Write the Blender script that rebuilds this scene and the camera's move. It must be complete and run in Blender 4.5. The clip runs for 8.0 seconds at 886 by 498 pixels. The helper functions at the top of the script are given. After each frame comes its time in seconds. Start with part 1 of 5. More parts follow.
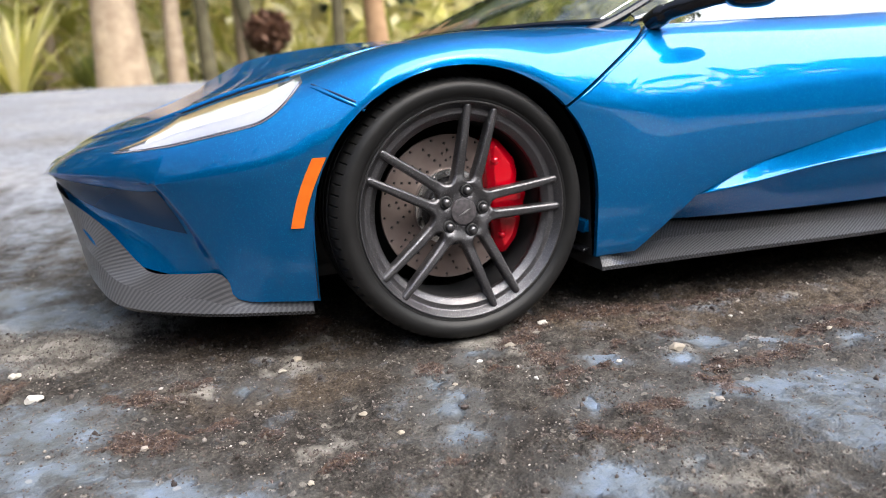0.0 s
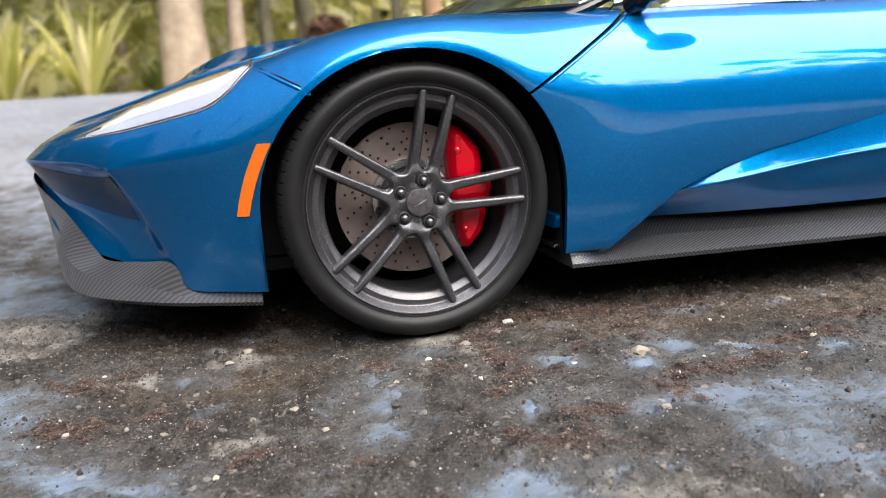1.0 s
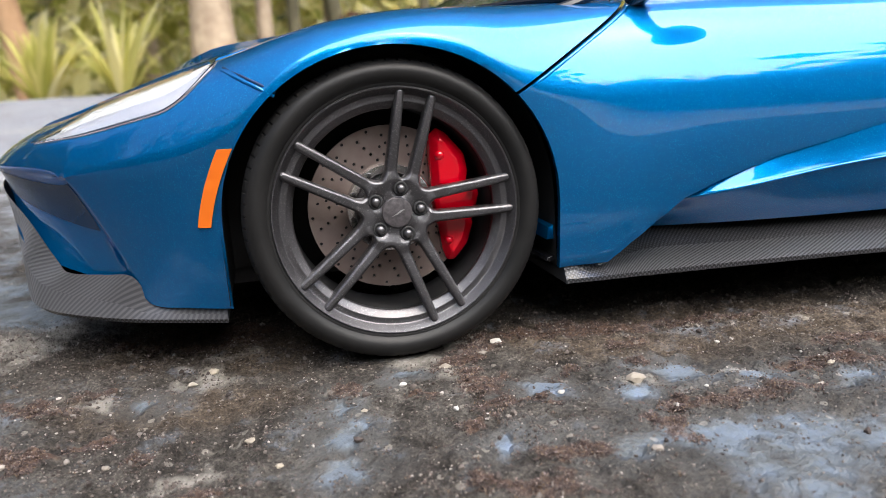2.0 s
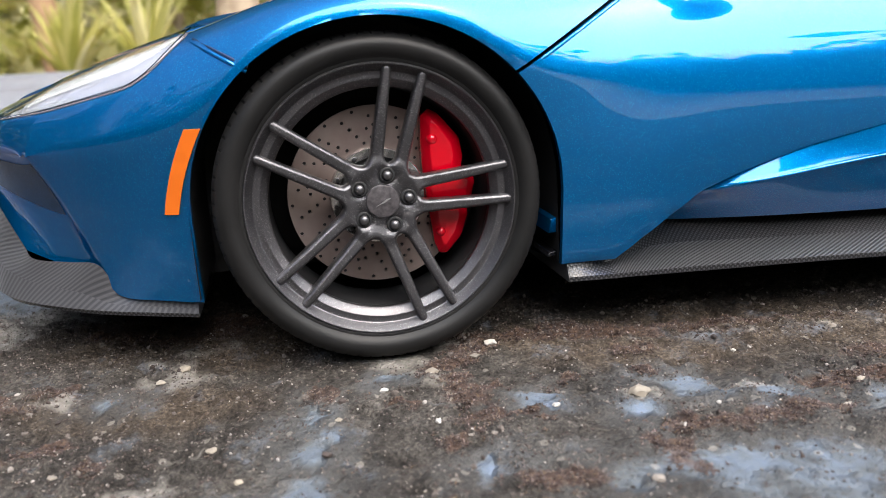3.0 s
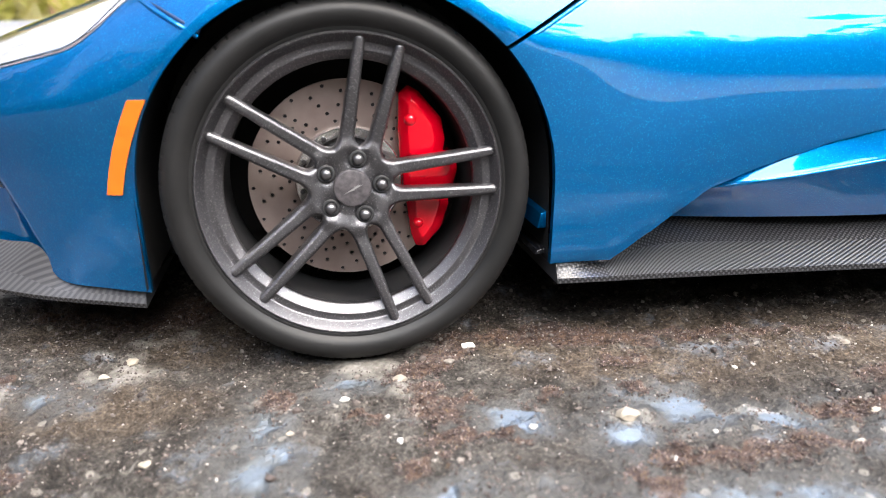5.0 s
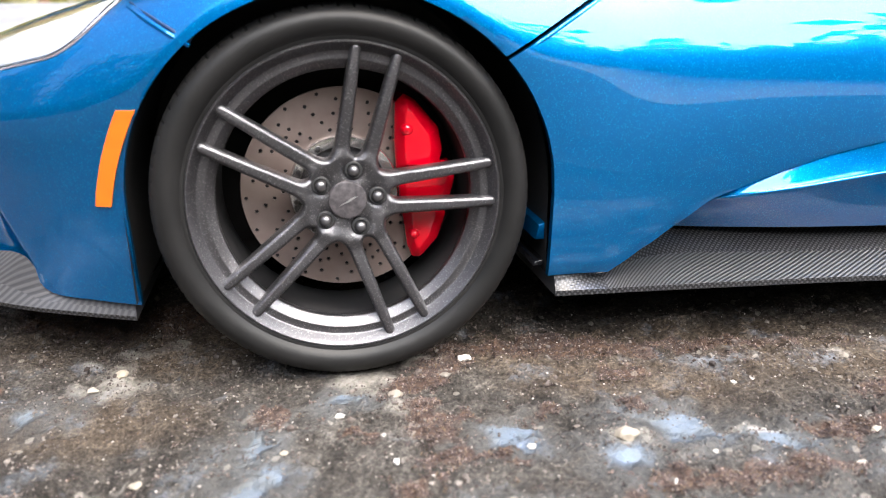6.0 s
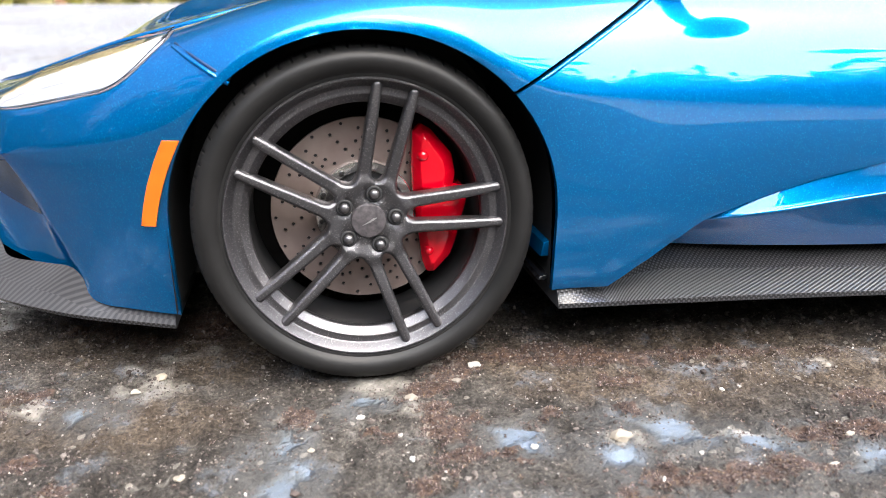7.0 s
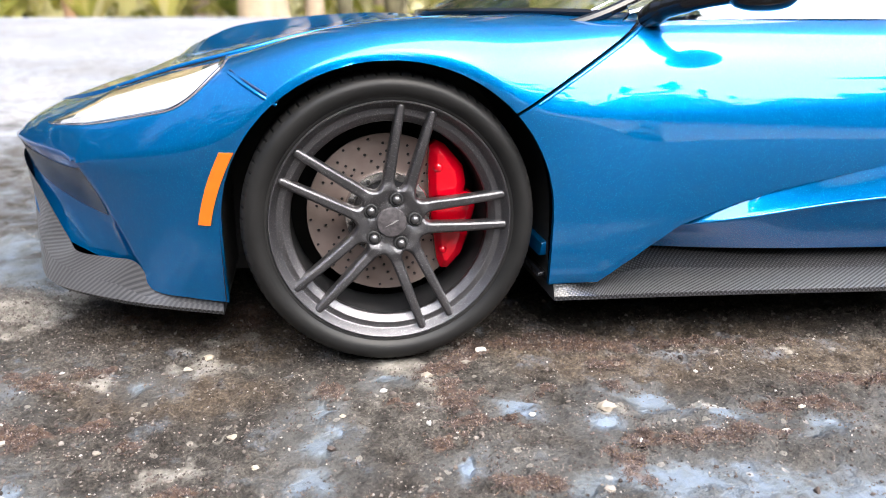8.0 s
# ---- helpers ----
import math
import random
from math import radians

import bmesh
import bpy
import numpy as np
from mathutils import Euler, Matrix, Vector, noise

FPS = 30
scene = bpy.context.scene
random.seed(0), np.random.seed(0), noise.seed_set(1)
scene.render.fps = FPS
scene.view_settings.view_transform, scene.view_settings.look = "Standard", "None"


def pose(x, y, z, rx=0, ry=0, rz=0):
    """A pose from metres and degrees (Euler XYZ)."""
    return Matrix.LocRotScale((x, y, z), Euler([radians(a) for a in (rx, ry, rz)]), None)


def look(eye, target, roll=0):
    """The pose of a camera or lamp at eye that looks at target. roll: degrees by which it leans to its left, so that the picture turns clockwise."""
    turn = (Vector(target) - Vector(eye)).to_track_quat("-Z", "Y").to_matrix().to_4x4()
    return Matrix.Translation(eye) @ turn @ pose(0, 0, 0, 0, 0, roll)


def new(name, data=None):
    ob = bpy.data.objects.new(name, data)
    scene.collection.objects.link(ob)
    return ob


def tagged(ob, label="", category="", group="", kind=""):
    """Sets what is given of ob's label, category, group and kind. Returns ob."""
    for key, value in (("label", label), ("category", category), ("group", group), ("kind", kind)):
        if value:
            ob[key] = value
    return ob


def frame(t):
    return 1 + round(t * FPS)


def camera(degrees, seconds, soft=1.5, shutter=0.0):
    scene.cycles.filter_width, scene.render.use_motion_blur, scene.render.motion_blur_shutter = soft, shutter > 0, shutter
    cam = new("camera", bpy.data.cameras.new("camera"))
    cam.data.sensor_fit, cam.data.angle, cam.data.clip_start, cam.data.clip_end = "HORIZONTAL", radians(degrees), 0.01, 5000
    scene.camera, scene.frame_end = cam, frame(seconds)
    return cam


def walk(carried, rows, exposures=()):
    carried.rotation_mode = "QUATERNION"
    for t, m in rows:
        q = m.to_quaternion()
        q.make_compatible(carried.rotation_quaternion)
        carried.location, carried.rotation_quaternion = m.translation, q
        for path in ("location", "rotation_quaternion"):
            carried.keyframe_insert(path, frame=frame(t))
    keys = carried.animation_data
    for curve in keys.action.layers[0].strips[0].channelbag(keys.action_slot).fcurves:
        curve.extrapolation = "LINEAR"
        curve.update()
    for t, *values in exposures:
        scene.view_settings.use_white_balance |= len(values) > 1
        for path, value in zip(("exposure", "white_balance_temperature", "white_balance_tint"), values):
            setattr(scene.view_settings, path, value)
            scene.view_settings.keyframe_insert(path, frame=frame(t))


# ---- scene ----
cam = camera(62.0, 8.0, soft=0.8)
SCALE = 1 / 18  # the car is a 1:18 model; the path below is in full-size metres
PATH = [
    (0, (-0.701, -1.787, 0.671), (-0.052, 0.054, 0.238), -4.1),
    (0.5, (-0.534, -1.831, 0.61), (0.042, 0.038, 0.193), -4.0),
    (1, (-0.432, -1.795, 0.605), (0.074, 0.096, 0.195), -3.9),
    (1.5, (-0.345, -1.746, 0.605), (0.121, 0.157, 0.203), -4.1),
    (3, (-0.174, -1.536, 0.6), (0.193, 0.374, 0.135), -3.4),
    (3.5, (-0.113, -1.517, 0.567), (0.231, 0.393, 0.085), -2.9),
    (4, (-0.07, -1.47, 0.563), (0.256, 0.443, 0.08), -2.6),
    (4.5, (-0.078, -1.421, 0.593), (0.253, 0.481, 0.07), -1.8),
    (6, (-0.087, -1.338, 0.659), (0.283, 0.536, 0.066), -0.8),
    (6.5, (-0.095, -1.388, 0.705), (0.281, 0.479, 0.092), -0.6),
    (7, (-0.113, -1.452, 0.731), (0.229, 0.427, 0.139), -0.7),
    (7.5, (-0.153, -1.563, 0.752), (0.171, 0.327, 0.185), -0.6),
    (8, (-0.179, -1.693, 0.771), (0.157, 0.198, 0.213), -0.3),
]
walk(cam, [(t, look(Vector(eye) * SCALE, Vector(target) * SCALE, roll)) for t, eye, target, roll in PATH], exposures=[(0, 0.82), (1.5, 0.76), (3.0, 0.74), (3.5, 0.94), (4.0, 1.42), (4.5, 1.52), (6.0, 1.5), (8.0, 1.4)])
cam.data.dof.use_dof = True
cam.data.dof.focus_distance = 0.095
cam.data.dof.aperture_fstop = 40.0

# ---- world, sun, exposure ----
SUN_ELEV, SUN_TURN = 58.0, 152.0
WOOD_TOP = 3900.0  # height of the trees behind the viewer
world = bpy.data.worlds.new("sky")
scene.world = world
world.use_nodes = True
wn = world.node_tree.nodes
sky = wn.new("ShaderNodeTexSky")
sky.sky_type = "NISHITA"
sky.sun_disc = False
sky.sun_elevation = radians(SUN_ELEV)
sky.sun_rotation = radians(SUN_TURN)
sky.air_density, sky.dust_density, sky.ozone_density = 1.0, 6.0, 0.6
wn["Background"].inputs["Strength"].default_value = 0.15
world.node_tree.links.new(sky.outputs[0], wn["Background"].inputs["Color"])
sun = new("sun", bpy.data.lights.new("sun", "SUN"))
sun.data.energy, sun.data.angle, sun.data.color = 4.4, radians(80), (0.945, 0.975, 1.0)
sd = Vector((math.sin(radians(SUN_TURN)) * math.cos(radians(SUN_ELEV)), math.cos(radians(SUN_TURN)) * math.cos(radians(SUN_ELEV)), math.sin(radians(SUN_ELEV))))
sun.matrix_world = look(sd * 5, (0, 0, 0))


# ---- materials ----
def material(name, color, rough=0.5, metal=0.0, coat=0.0, coat_rough=0.03, spec=0.5):
    m = bpy.data.materials.new(name)
    m.use_nodes = True
    b = m.node_tree.nodes["Principled BSDF"]
    b.inputs["Base Color"].default_value = (*color, 1)
    b.inputs["Roughness"].default_value = rough
    b.inputs["Metallic"].default_value = metal
    b.inputs["Coat Weight"].default_value = coat
    b.inputs["Coat Roughness"].default_value = coat_rough
    b.inputs["Coat IOR"].default_value = 1.5
    b.inputs["Specular IOR Level"].default_value = spec
    return m


def node(m, kind, **values):
    """A node in m's tree; values set its inputs (by name) or, with a leading underscore, its settings."""
    n = m.node_tree.nodes.new(kind)
    for k, v in values.items():
        n.inputs[k.replace("_", " ")].default_value = v
    return n


def link(m, a, b):
    m.node_tree.links.new(a, b)


def bsdf(m):
    return m.node_tree.nodes["Principled BSDF"]


def ramp(m, fac, stops):
    r = m.node_tree.nodes.new("ShaderNodeValToRGB")
    els = r.color_ramp.elements
    while len(els) < len(stops):
        els.new(0.5)
    for e, (p, c) in zip(els, stops):
        e.position = p
        e.color = (*c, 1) if len(c) == 3 else c
    link(m, fac, r.inputs[0])
    return r.outputs[0]


def coords(m):
    return m.node_tree.nodes.new("ShaderNodeTexCoord").outputs["Object"]


def noise_tex(m, scale, detail=4.0, rough=0.55, vec=None, warp=0.0):
    n = node(m, "ShaderNodeTexNoise", Scale=scale, Detail=detail, Roughness=rough, Distortion=warp)
    link(m, vec or coords(m), n.inputs["Vector"])
    return n.outputs["Fac"]


def math_node(m, op, a, b=0.5, c=None):
    n = m.node_tree.nodes.new("ShaderNodeMath")
    n.operation = op
    for i, v in enumerate((a, b, c)):
        if v is None:
            continue
        if isinstance(v, (int, float)):
            n.inputs[i].default_value = v
        else:
            link(m, v, n.inputs[i])
    return n.outputs[0]


def mix_color(m, fac, a, b, mode="MIX"):
    n = m.node_tree.nodes.new("ShaderNodeMix")
    n.data_type = "RGBA"
    n.blend_type = mode
    for socket, v in ((n.inputs[0], fac), (n.inputs[6], a), (n.inputs[7], b)):
        if isinstance(v, (int, float)):
            socket.default_value = v
        elif isinstance(v, tuple):
            socket.default_value = (*v, 1)
        else:
            link(m, v, socket)
    return n.outputs[2]


def bump(m, height, strength, distance, target="Normal", normal=None):
    n = node(m, "ShaderNodeBump", Strength=strength, Distance=distance)
    link(m, height, n.inputs["Height"])
    if normal is not None:
        link(m, normal, n.inputs["Normal"])
    link(m, n.outputs[0], bsdf(m).inputs[target])
    return n.outputs[0]


def flakes(m, scale, low, high, strength):
    """Metal flakes: small cells of uneven brightness and tilt under the clear coat."""
    v = node(m, "ShaderNodeTexVoronoi", Scale=scale)
    link(m, coords(m), v.inputs["Vector"])
    col = ramp(m, v.outputs["Color"], [(0.0, low), (0.72, low), (1.0, high)])
    link(m, col, bsdf(m).inputs["Base Color"])
    bump(m, v.outputs["Color"], strength, 0.00012)
    return v


PAINT = material("blue_metallic_paint", (0.0, 0.17, 0.47), rough=0.34, metal=0.78, coat=1.0, coat_rough=0.008)
flakes(PAINT, 10500, (0.0, 0.16, 0.455), (0.0, 0.4, 0.8), 0.28)
bsdf(PAINT).inputs["Coat IOR"].default_value = 1.55
bsdf(PAINT).inputs["Specular Tint"].default_value = (0.02, 0.4, 1.0, 1)
GUNMETAL = material("gunmetal_metallic_paint", (0.1, 0.1, 0.11), rough=0.34, metal=0.88, coat=0.25, coat_rough=0.28)
flakes(GUNMETAL, 10500, (0.11, 0.107, 0.113), (0.34, 0.33, 0.34), 0.36)
RUBBER = material("black_tyre_rubber", (0.02, 0.02, 0.02), rough=0.44, spec=0.26)
bump(RUBBER, noise_tex(RUBBER, 2500, 3), 0.15, 0.0001)
link(RUBBER, ramp(RUBBER, noise_tex(RUBBER, 160, 4), [(0.3, (0.008, 0.008, 0.008)), (0.7, (0.015, 0.0145, 0.0145))]), bsdf(RUBBER).inputs["Base Color"])
BLACK = material("matt_black_plastic", (0.016, 0.016, 0.017), rough=0.6)
bump(BLACK, noise_tex(BLACK, 900, 3), 0.1, 0.0001)
GLOSS_BLACK = material("gloss_black_plastic", (0.01, 0.01, 0.012), rough=0.12)
NUT = material("dark_nut_metal", (0.16, 0.155, 0.16), rough=0.34, metal=0.85)
CAP = material("grey_cap_print", (0.085, 0.078, 0.082), rough=0.4, metal=0.4)
link(CAP, ramp(CAP, noise_tex(CAP, 1600, 4), [(0.35, (0.05, 0.046, 0.05)), (0.65, (0.13, 0.118, 0.124))]), bsdf(CAP).inputs["Base Color"])
RED = material("red_caliper_enamel", (0.62, 0.0, 0.012), rough=0.25, coat=1.0, spec=0.2)
bump(RED, noise_tex(RED, 350, 2), 0.12, 0.0002)
ORANGE = material("orange_reflector_plastic", (0.78, 0.16, 0.012), rough=0.35)
bump(ORANGE, noise_tex(ORANGE, 700, 2), 0.06, 0.0001)
CHROME = material("chrome", (0.7, 0.7, 0.72), rough=0.14, metal=1.0)
HAT = material("bright_disc_centre", (0.72, 0.7, 0.69), rough=0.2, metal=0.9)
SILVER = material("silver_paint", (0.5, 0.5, 0.5), rough=0.3, metal=0.8)
# stands in for shaded blue paint below the nose
NOSE_SHADE = material("dark_navy_nose_shade", (0.004, 0.032, 0.085), rough=0.18)
bump(NOSE_SHADE, noise_tex(NOSE_SHADE, 500, 3), 0.1, 0.0001)
SEAM = material("dark_panel_gap", (0.0, 0.02, 0.07), rough=0.6)
DISC = material("brake_disc_steel", (0.24, 0.2, 0.185), rough=0.42, metal=0.55)
link(DISC, ramp(DISC, noise_tex(DISC, 260, 4), [(0.3, (0.25, 0.19, 0.172)), (0.7, (0.33, 0.265, 0.24))]), bsdf(DISC).inputs["Base Color"])
bump(DISC, noise_tex(DISC, 1500, 3), 0.1, 0.0001)
LAMP_GREY = material("lamp_housing_grey", (0.34, 0.34, 0.38), rough=0.3, metal=0.2)
LAMP_DARK = material("lamp_bezel_grey", (0.09, 0.09, 0.1), rough=0.25)
SLOT = material("vent_slot_black", (0.004, 0.006, 0.012), rough=0.9, spec=0.05)
LAMP_WHITE = material("lamp_reflector_silver", (0.64, 0.64, 0.64), rough=0.25, metal=0.3)
LAMP_GOLD = material("lamp_amber_strip", (0.3, 0.23, 0.12), rough=0.3, metal=0.2)
GLASS = material("clear_glass", (1, 1, 1), rough=0.02)
bsdf(GLASS).inputs["Transmission Weight"].default_value = 1.0
bsdf(GLASS).inputs["IOR"].default_value = 1.55
TINT = material("clear_window_glass", (0.8, 0.83, 0.83), rough=0.02)
bsdf(TINT).inputs["Transmission Weight"].default_value = 1.0
bsdf(TINT).inputs["IOR"].default_value = 1.8


def carbon_material(name, weave, slope=1.6, pitch=0.78, low=0.006, high=0.08, wander=0.06, relief=0.7):
    """Carbon fibre under a satin coat, laid out in millimetres of the part's own surface: slanting bars, broken into a twill where weave is set."""
    m = material(name, (0.03, 0.03, 0.032), rough=0.34, coat=0.35, coat_rough=0.14, spec=0.4)
    uv = m.node_tree.nodes.new("ShaderNodeUVMap")
    sep = m.node_tree.nodes.new("ShaderNodeSeparateXYZ")
    link(m, uv.outputs[0], sep.inputs[0])
    u, v = sep.outputs[0], sep.outputs[1]
    wobble = math_node(m, "MULTIPLY", math_node(m, "SUBTRACT", noise_tex(m, 160, 2), 0.5), wander)
    if weave:
        row = math_node(m, "FLOOR", math_node(m, "DIVIDE", v, 0.31), 0)
        bar = math_node(m, "FRACT", math_node(m, "ADD", math_node(m, "DIVIDE", math_node(m, "ADD", u, wobble), 0.66), math_node(m, "MULTIPLY", row, 0.5)), 0)
        gap = math_node(m, "ABSOLUTE", math_node(m, "SUBTRACT", math_node(m, "FRACT", math_node(m, "DIVIDE", v, 0.31), 0), 0.5), 0)
        tooth = math_node(m, "SUBTRACT", math_node(m, "ABSOLUTE", math_node(m, "SUBTRACT", bar, 0.5), 0), math_node(m, "MULTIPLY", gap, 0.35))
    else:
        run = math_node(m, "ADD", math_node(m, "ADD", u, wobble), math_node(m, "MULTIPLY", v, slope))
        bar = math_node(m, "FRACT", math_node(m, "DIVIDE", run, pitch), 0)
        tooth = math_node(m, "ABSOLUTE", math_node(m, "SUBTRACT", bar, 0.5), 0)
    link(m, ramp(m, tooth, [(0.18, (low, low, low * 1.1)), (0.34, (high, high, high * 1.06))]), bsdf(m).inputs["Base Color"])
    bump(m, tooth, relief, 0.0002)
    return m


CARBON = carbon_material("carbon_fibre_twill", True, high=0.07, relief=0.4)
CARBON_BARS = carbon_material("carbon_fibre_bars", False)
CARBON_SOFT = carbon_material("worn_carbon_fibre_bars", False, -0.55, 0.8, 0.055, 0.095, 0.02, 0.25)

# ---- small building helpers: meshes are drawn in millimetres ----
MM = 0.001


def part(name, bm, mat, parent=None, label="", smooth=True, kind="", category="", sharp=0.62):
    bmesh.ops.scale(bm, vec=(MM, MM, MM), verts=bm.verts)
    me = bpy.data.meshes.new(name)
    if smooth and len(bm.edges) < 150000:
        for e in bm.edges:
            if len(e.link_faces) == 2 and e.calc_face_angle(0.0) > sharp:
                e.smooth = False
    bm.to_mesh(me)
    bm.free()
    me.materials.append(mat)
    if smooth:
        for p in me.polygons:
            p.use_smooth = True
    ob = new(name, me)
    ob.parent = parent
    return tagged(ob, label, category, "", kind)


def again(name, ob, parent, m):
    """A second object on the mesh of ob, at the pose m (metres)."""
    o = new(name, ob.data)
    o.parent = parent
    o.matrix_basis = m
    return o


def grid_mesh(P, bm=None, flip=False):
    """A sheet of quads through an array of points P[i, j]."""
    bm = bm or bmesh.new()
    n, k = P.shape[:2]
    vs = [[bm.verts.new(P[i, j]) for j in range(k)] for i in range(n)]
    for i in range(n - 1):
        for j in range(k - 1):
            q = [vs[i][j], vs[i + 1][j], vs[i + 1][j + 1], vs[i][j + 1]]
            bm.faces.new(q[::-1] if flip else q)
    return bm


def sheet(P, thick):
    """A curved pane: the points P, a second skin thick millimetres behind them, and the edge between."""
    n = np.cross(np.gradient(P, axis=0), np.gradient(P, axis=1))
    n /= np.maximum(np.linalg.norm(n, axis=2, keepdims=True), 1e-9)
    B = P + n * thick
    bm = grid_mesh(P)
    grid_mesh(B, bm, flip=True)
    rim = lambda A: np.vstack([A[:, 0], A[-1, 1:], A[-2::-1, -1], A[0, -2::-1]])
    grid_mesh(np.stack([rim(P), rim(B)], axis=1), bm)
    bmesh.ops.remove_doubles(bm, verts=bm.verts, dist=0.0005)
    bmesh.ops.recalc_face_normals(bm, faces=bm.faces)
    return bm


def spline(points, sub):
    """A Catmull-Rom curve through points, sub steps to each span."""
    p = np.array(points, float)
    ext = np.vstack([2 * p[0] - p[1], p, 2 * p[-1] - p[-2]])
    t = (np.arange(sub) / sub)[:, None]
    out = []
    for i in range(len(p) - 1):
        a, b, c, d = ext[i : i + 4]
        out.append(0.5 * (2 * b + (c - a) * t + (2 * a - 5 * b + 4 * c - d) * t**2 + (3 * b - 3 * c + d - a) * t**3))
    out.append(p[-1:])
    return np.vstack(out)


def loft(rails, su, sv):
    """Points of a skin over rails (each a list of stations)."""
    lines = np.array([spline(r, su) for r in rails])
    return np.array([spline(lines[:, i], sv) for i in range(lines.shape[1])])


def turned(profile, steps, centre=(0, 0), bm=None, ripple=None):
    """A profile of (radius, y) turned about the axle, a line along y through (x, z) = centre."""
    bm = bm or bmesh.new()
    rings = []
    for i in range(steps):
        a = 2 * math.pi * i / steps
        rings.append([bm.verts.new((centre[0] + (r + (ripple(i, j) if ripple else 0)) * math.cos(a), y, centre[1] + (r + (ripple(i, j) if ripple else 0)) * math.sin(a))) for j, (r, y) in enumerate(profile)])
    for i in range(steps):
        a, b = rings[i], rings[(i + 1) % steps]
        for j in range(len(profile) - 1):
            bm.faces.new((a[j], a[j + 1], b[j + 1], b[j]))
    return bm


def prism(outline, y0, y1, bm=None, bevel=0.0):
    """An outline in (x, z) with depth from y0 (outside) to y1; bevel rounds its outer edge."""
    bm = bm or bmesh.new()
    c = np.mean(np.array(outline), axis=0)
    layers = [(1.0, y1), (1.0, y0 + bevel)]
    if bevel:
        layers += [(None, y0 + bevel * 0.3), (None, y0)]
    o = np.array(outline, float)
    rings = []
    for k, (s, y) in enumerate(layers):
        inset = 0 if s else (bevel * 0.35 if k == 2 else bevel)
        d = c - o
        pts = o + d / np.maximum(np.linalg.norm(d, axis=1, keepdims=True), 1e-6) * inset
        rings.append([bm.verts.new((x, y, z)) for x, z in pts])
    n = len(o)
    for a, b in zip(rings, rings[1:]):
        for i in range(n):
            bm.faces.new((a[i], a[(i + 1) % n], b[(i + 1) % n], b[i]))
    bm.faces.new(rings[-1])
    bm.faces.new(rings[0][::-1])
    bmesh.ops.recalc_face_normals(bm, faces=bm.faces)
    return bm


def tube(path, radius, bm=None, sides=8):
    bm = bm or bmesh.new()
    path = [Vector(p) for p in path]
    rings = []
    for i, p in enumerate(path):
        t = (path[min(i + 1, len(path) - 1)] - path[max(i - 1, 0)]).normalized()
        a = t.orthogonal().normalized() if i == 0 else (a - t * a.dot(t)).normalized()
        b = t.cross(a)
        r = radius[i] if isinstance(radius, (list, tuple)) else radius
        rings.append([bm.verts.new(p + (a * math.cos(k * 2 * math.pi / sides) + b * math.sin(k * 2 * math.pi / sides)) * r) for k in range(sides)])
    for a_, b_ in zip(rings, rings[1:]):
        for k in range(sides):
            bm.faces.new((a_[k], a_[(k + 1) % sides], b_[(k + 1) % sides], b_[k]))
    bm.faces.new(rings[0][::-1])
    bm.faces.new(rings[-1])
    return bm


def graded(lo, hi, a, b, fine, grow=1.13):
    """Grid lines: even between a and b, then ever wider out to lo and hi."""
    mid = list(np.arange(a, b + fine / 2, fine))
    step, left, right = fine, [], []
    x = a
    while x > lo:
        step *= grow
        x -= step
        left.append(max(x, lo))
    step, x = fine, b
    while x < hi:
        step *= grow
        x += step
        right.append(min(x, hi))
    return np.array(left[::-1] + mid + right)


# ---- the ground: a weathered slab, and the garden beyond its far edge ----
def ground_height(x, y):
    """Height of the slab in millimetres."""
    z = -1.9 + 1.0 * np.exp(-(((x + 1) / 16) ** 2 + ((y - 2) / 22) ** 2)) - 1.1 * np.exp(-(((x + 32) / 20) ** 2 + ((y + 20) / 16) ** 2))
    return z + 0.03 * np.clip(y, 0, None) + 0.02 * np.clip(y - 260, 0, None)


def blobs(x, y, spots):
    """1 in the middle of each oval spot (x, y, half length, half width, turn), falling to 0 at twice its size."""
    best = np.zeros_like(x)
    for cx, cy, a, b, turn in spots:
        c, s = math.cos(radians(turn)), math.sin(radians(turn))
        u, v = ((x - cx) * c + (y - cy) * s) / a, (-(x - cx) * s + (y - cy) * c) / b
        best = np.maximum(best, np.clip(1.5 - np.hypot(u, v), 0, 1))
    return best


def fractal(x, y, freq, octaves=4, seed=0.0):
    f = lambda a, b: noise.fractal(Vector((a * freq + seed, b * freq - seed, seed)), 0.9, 2.1, octaves)
    return np.vectorize(f)(x, y)


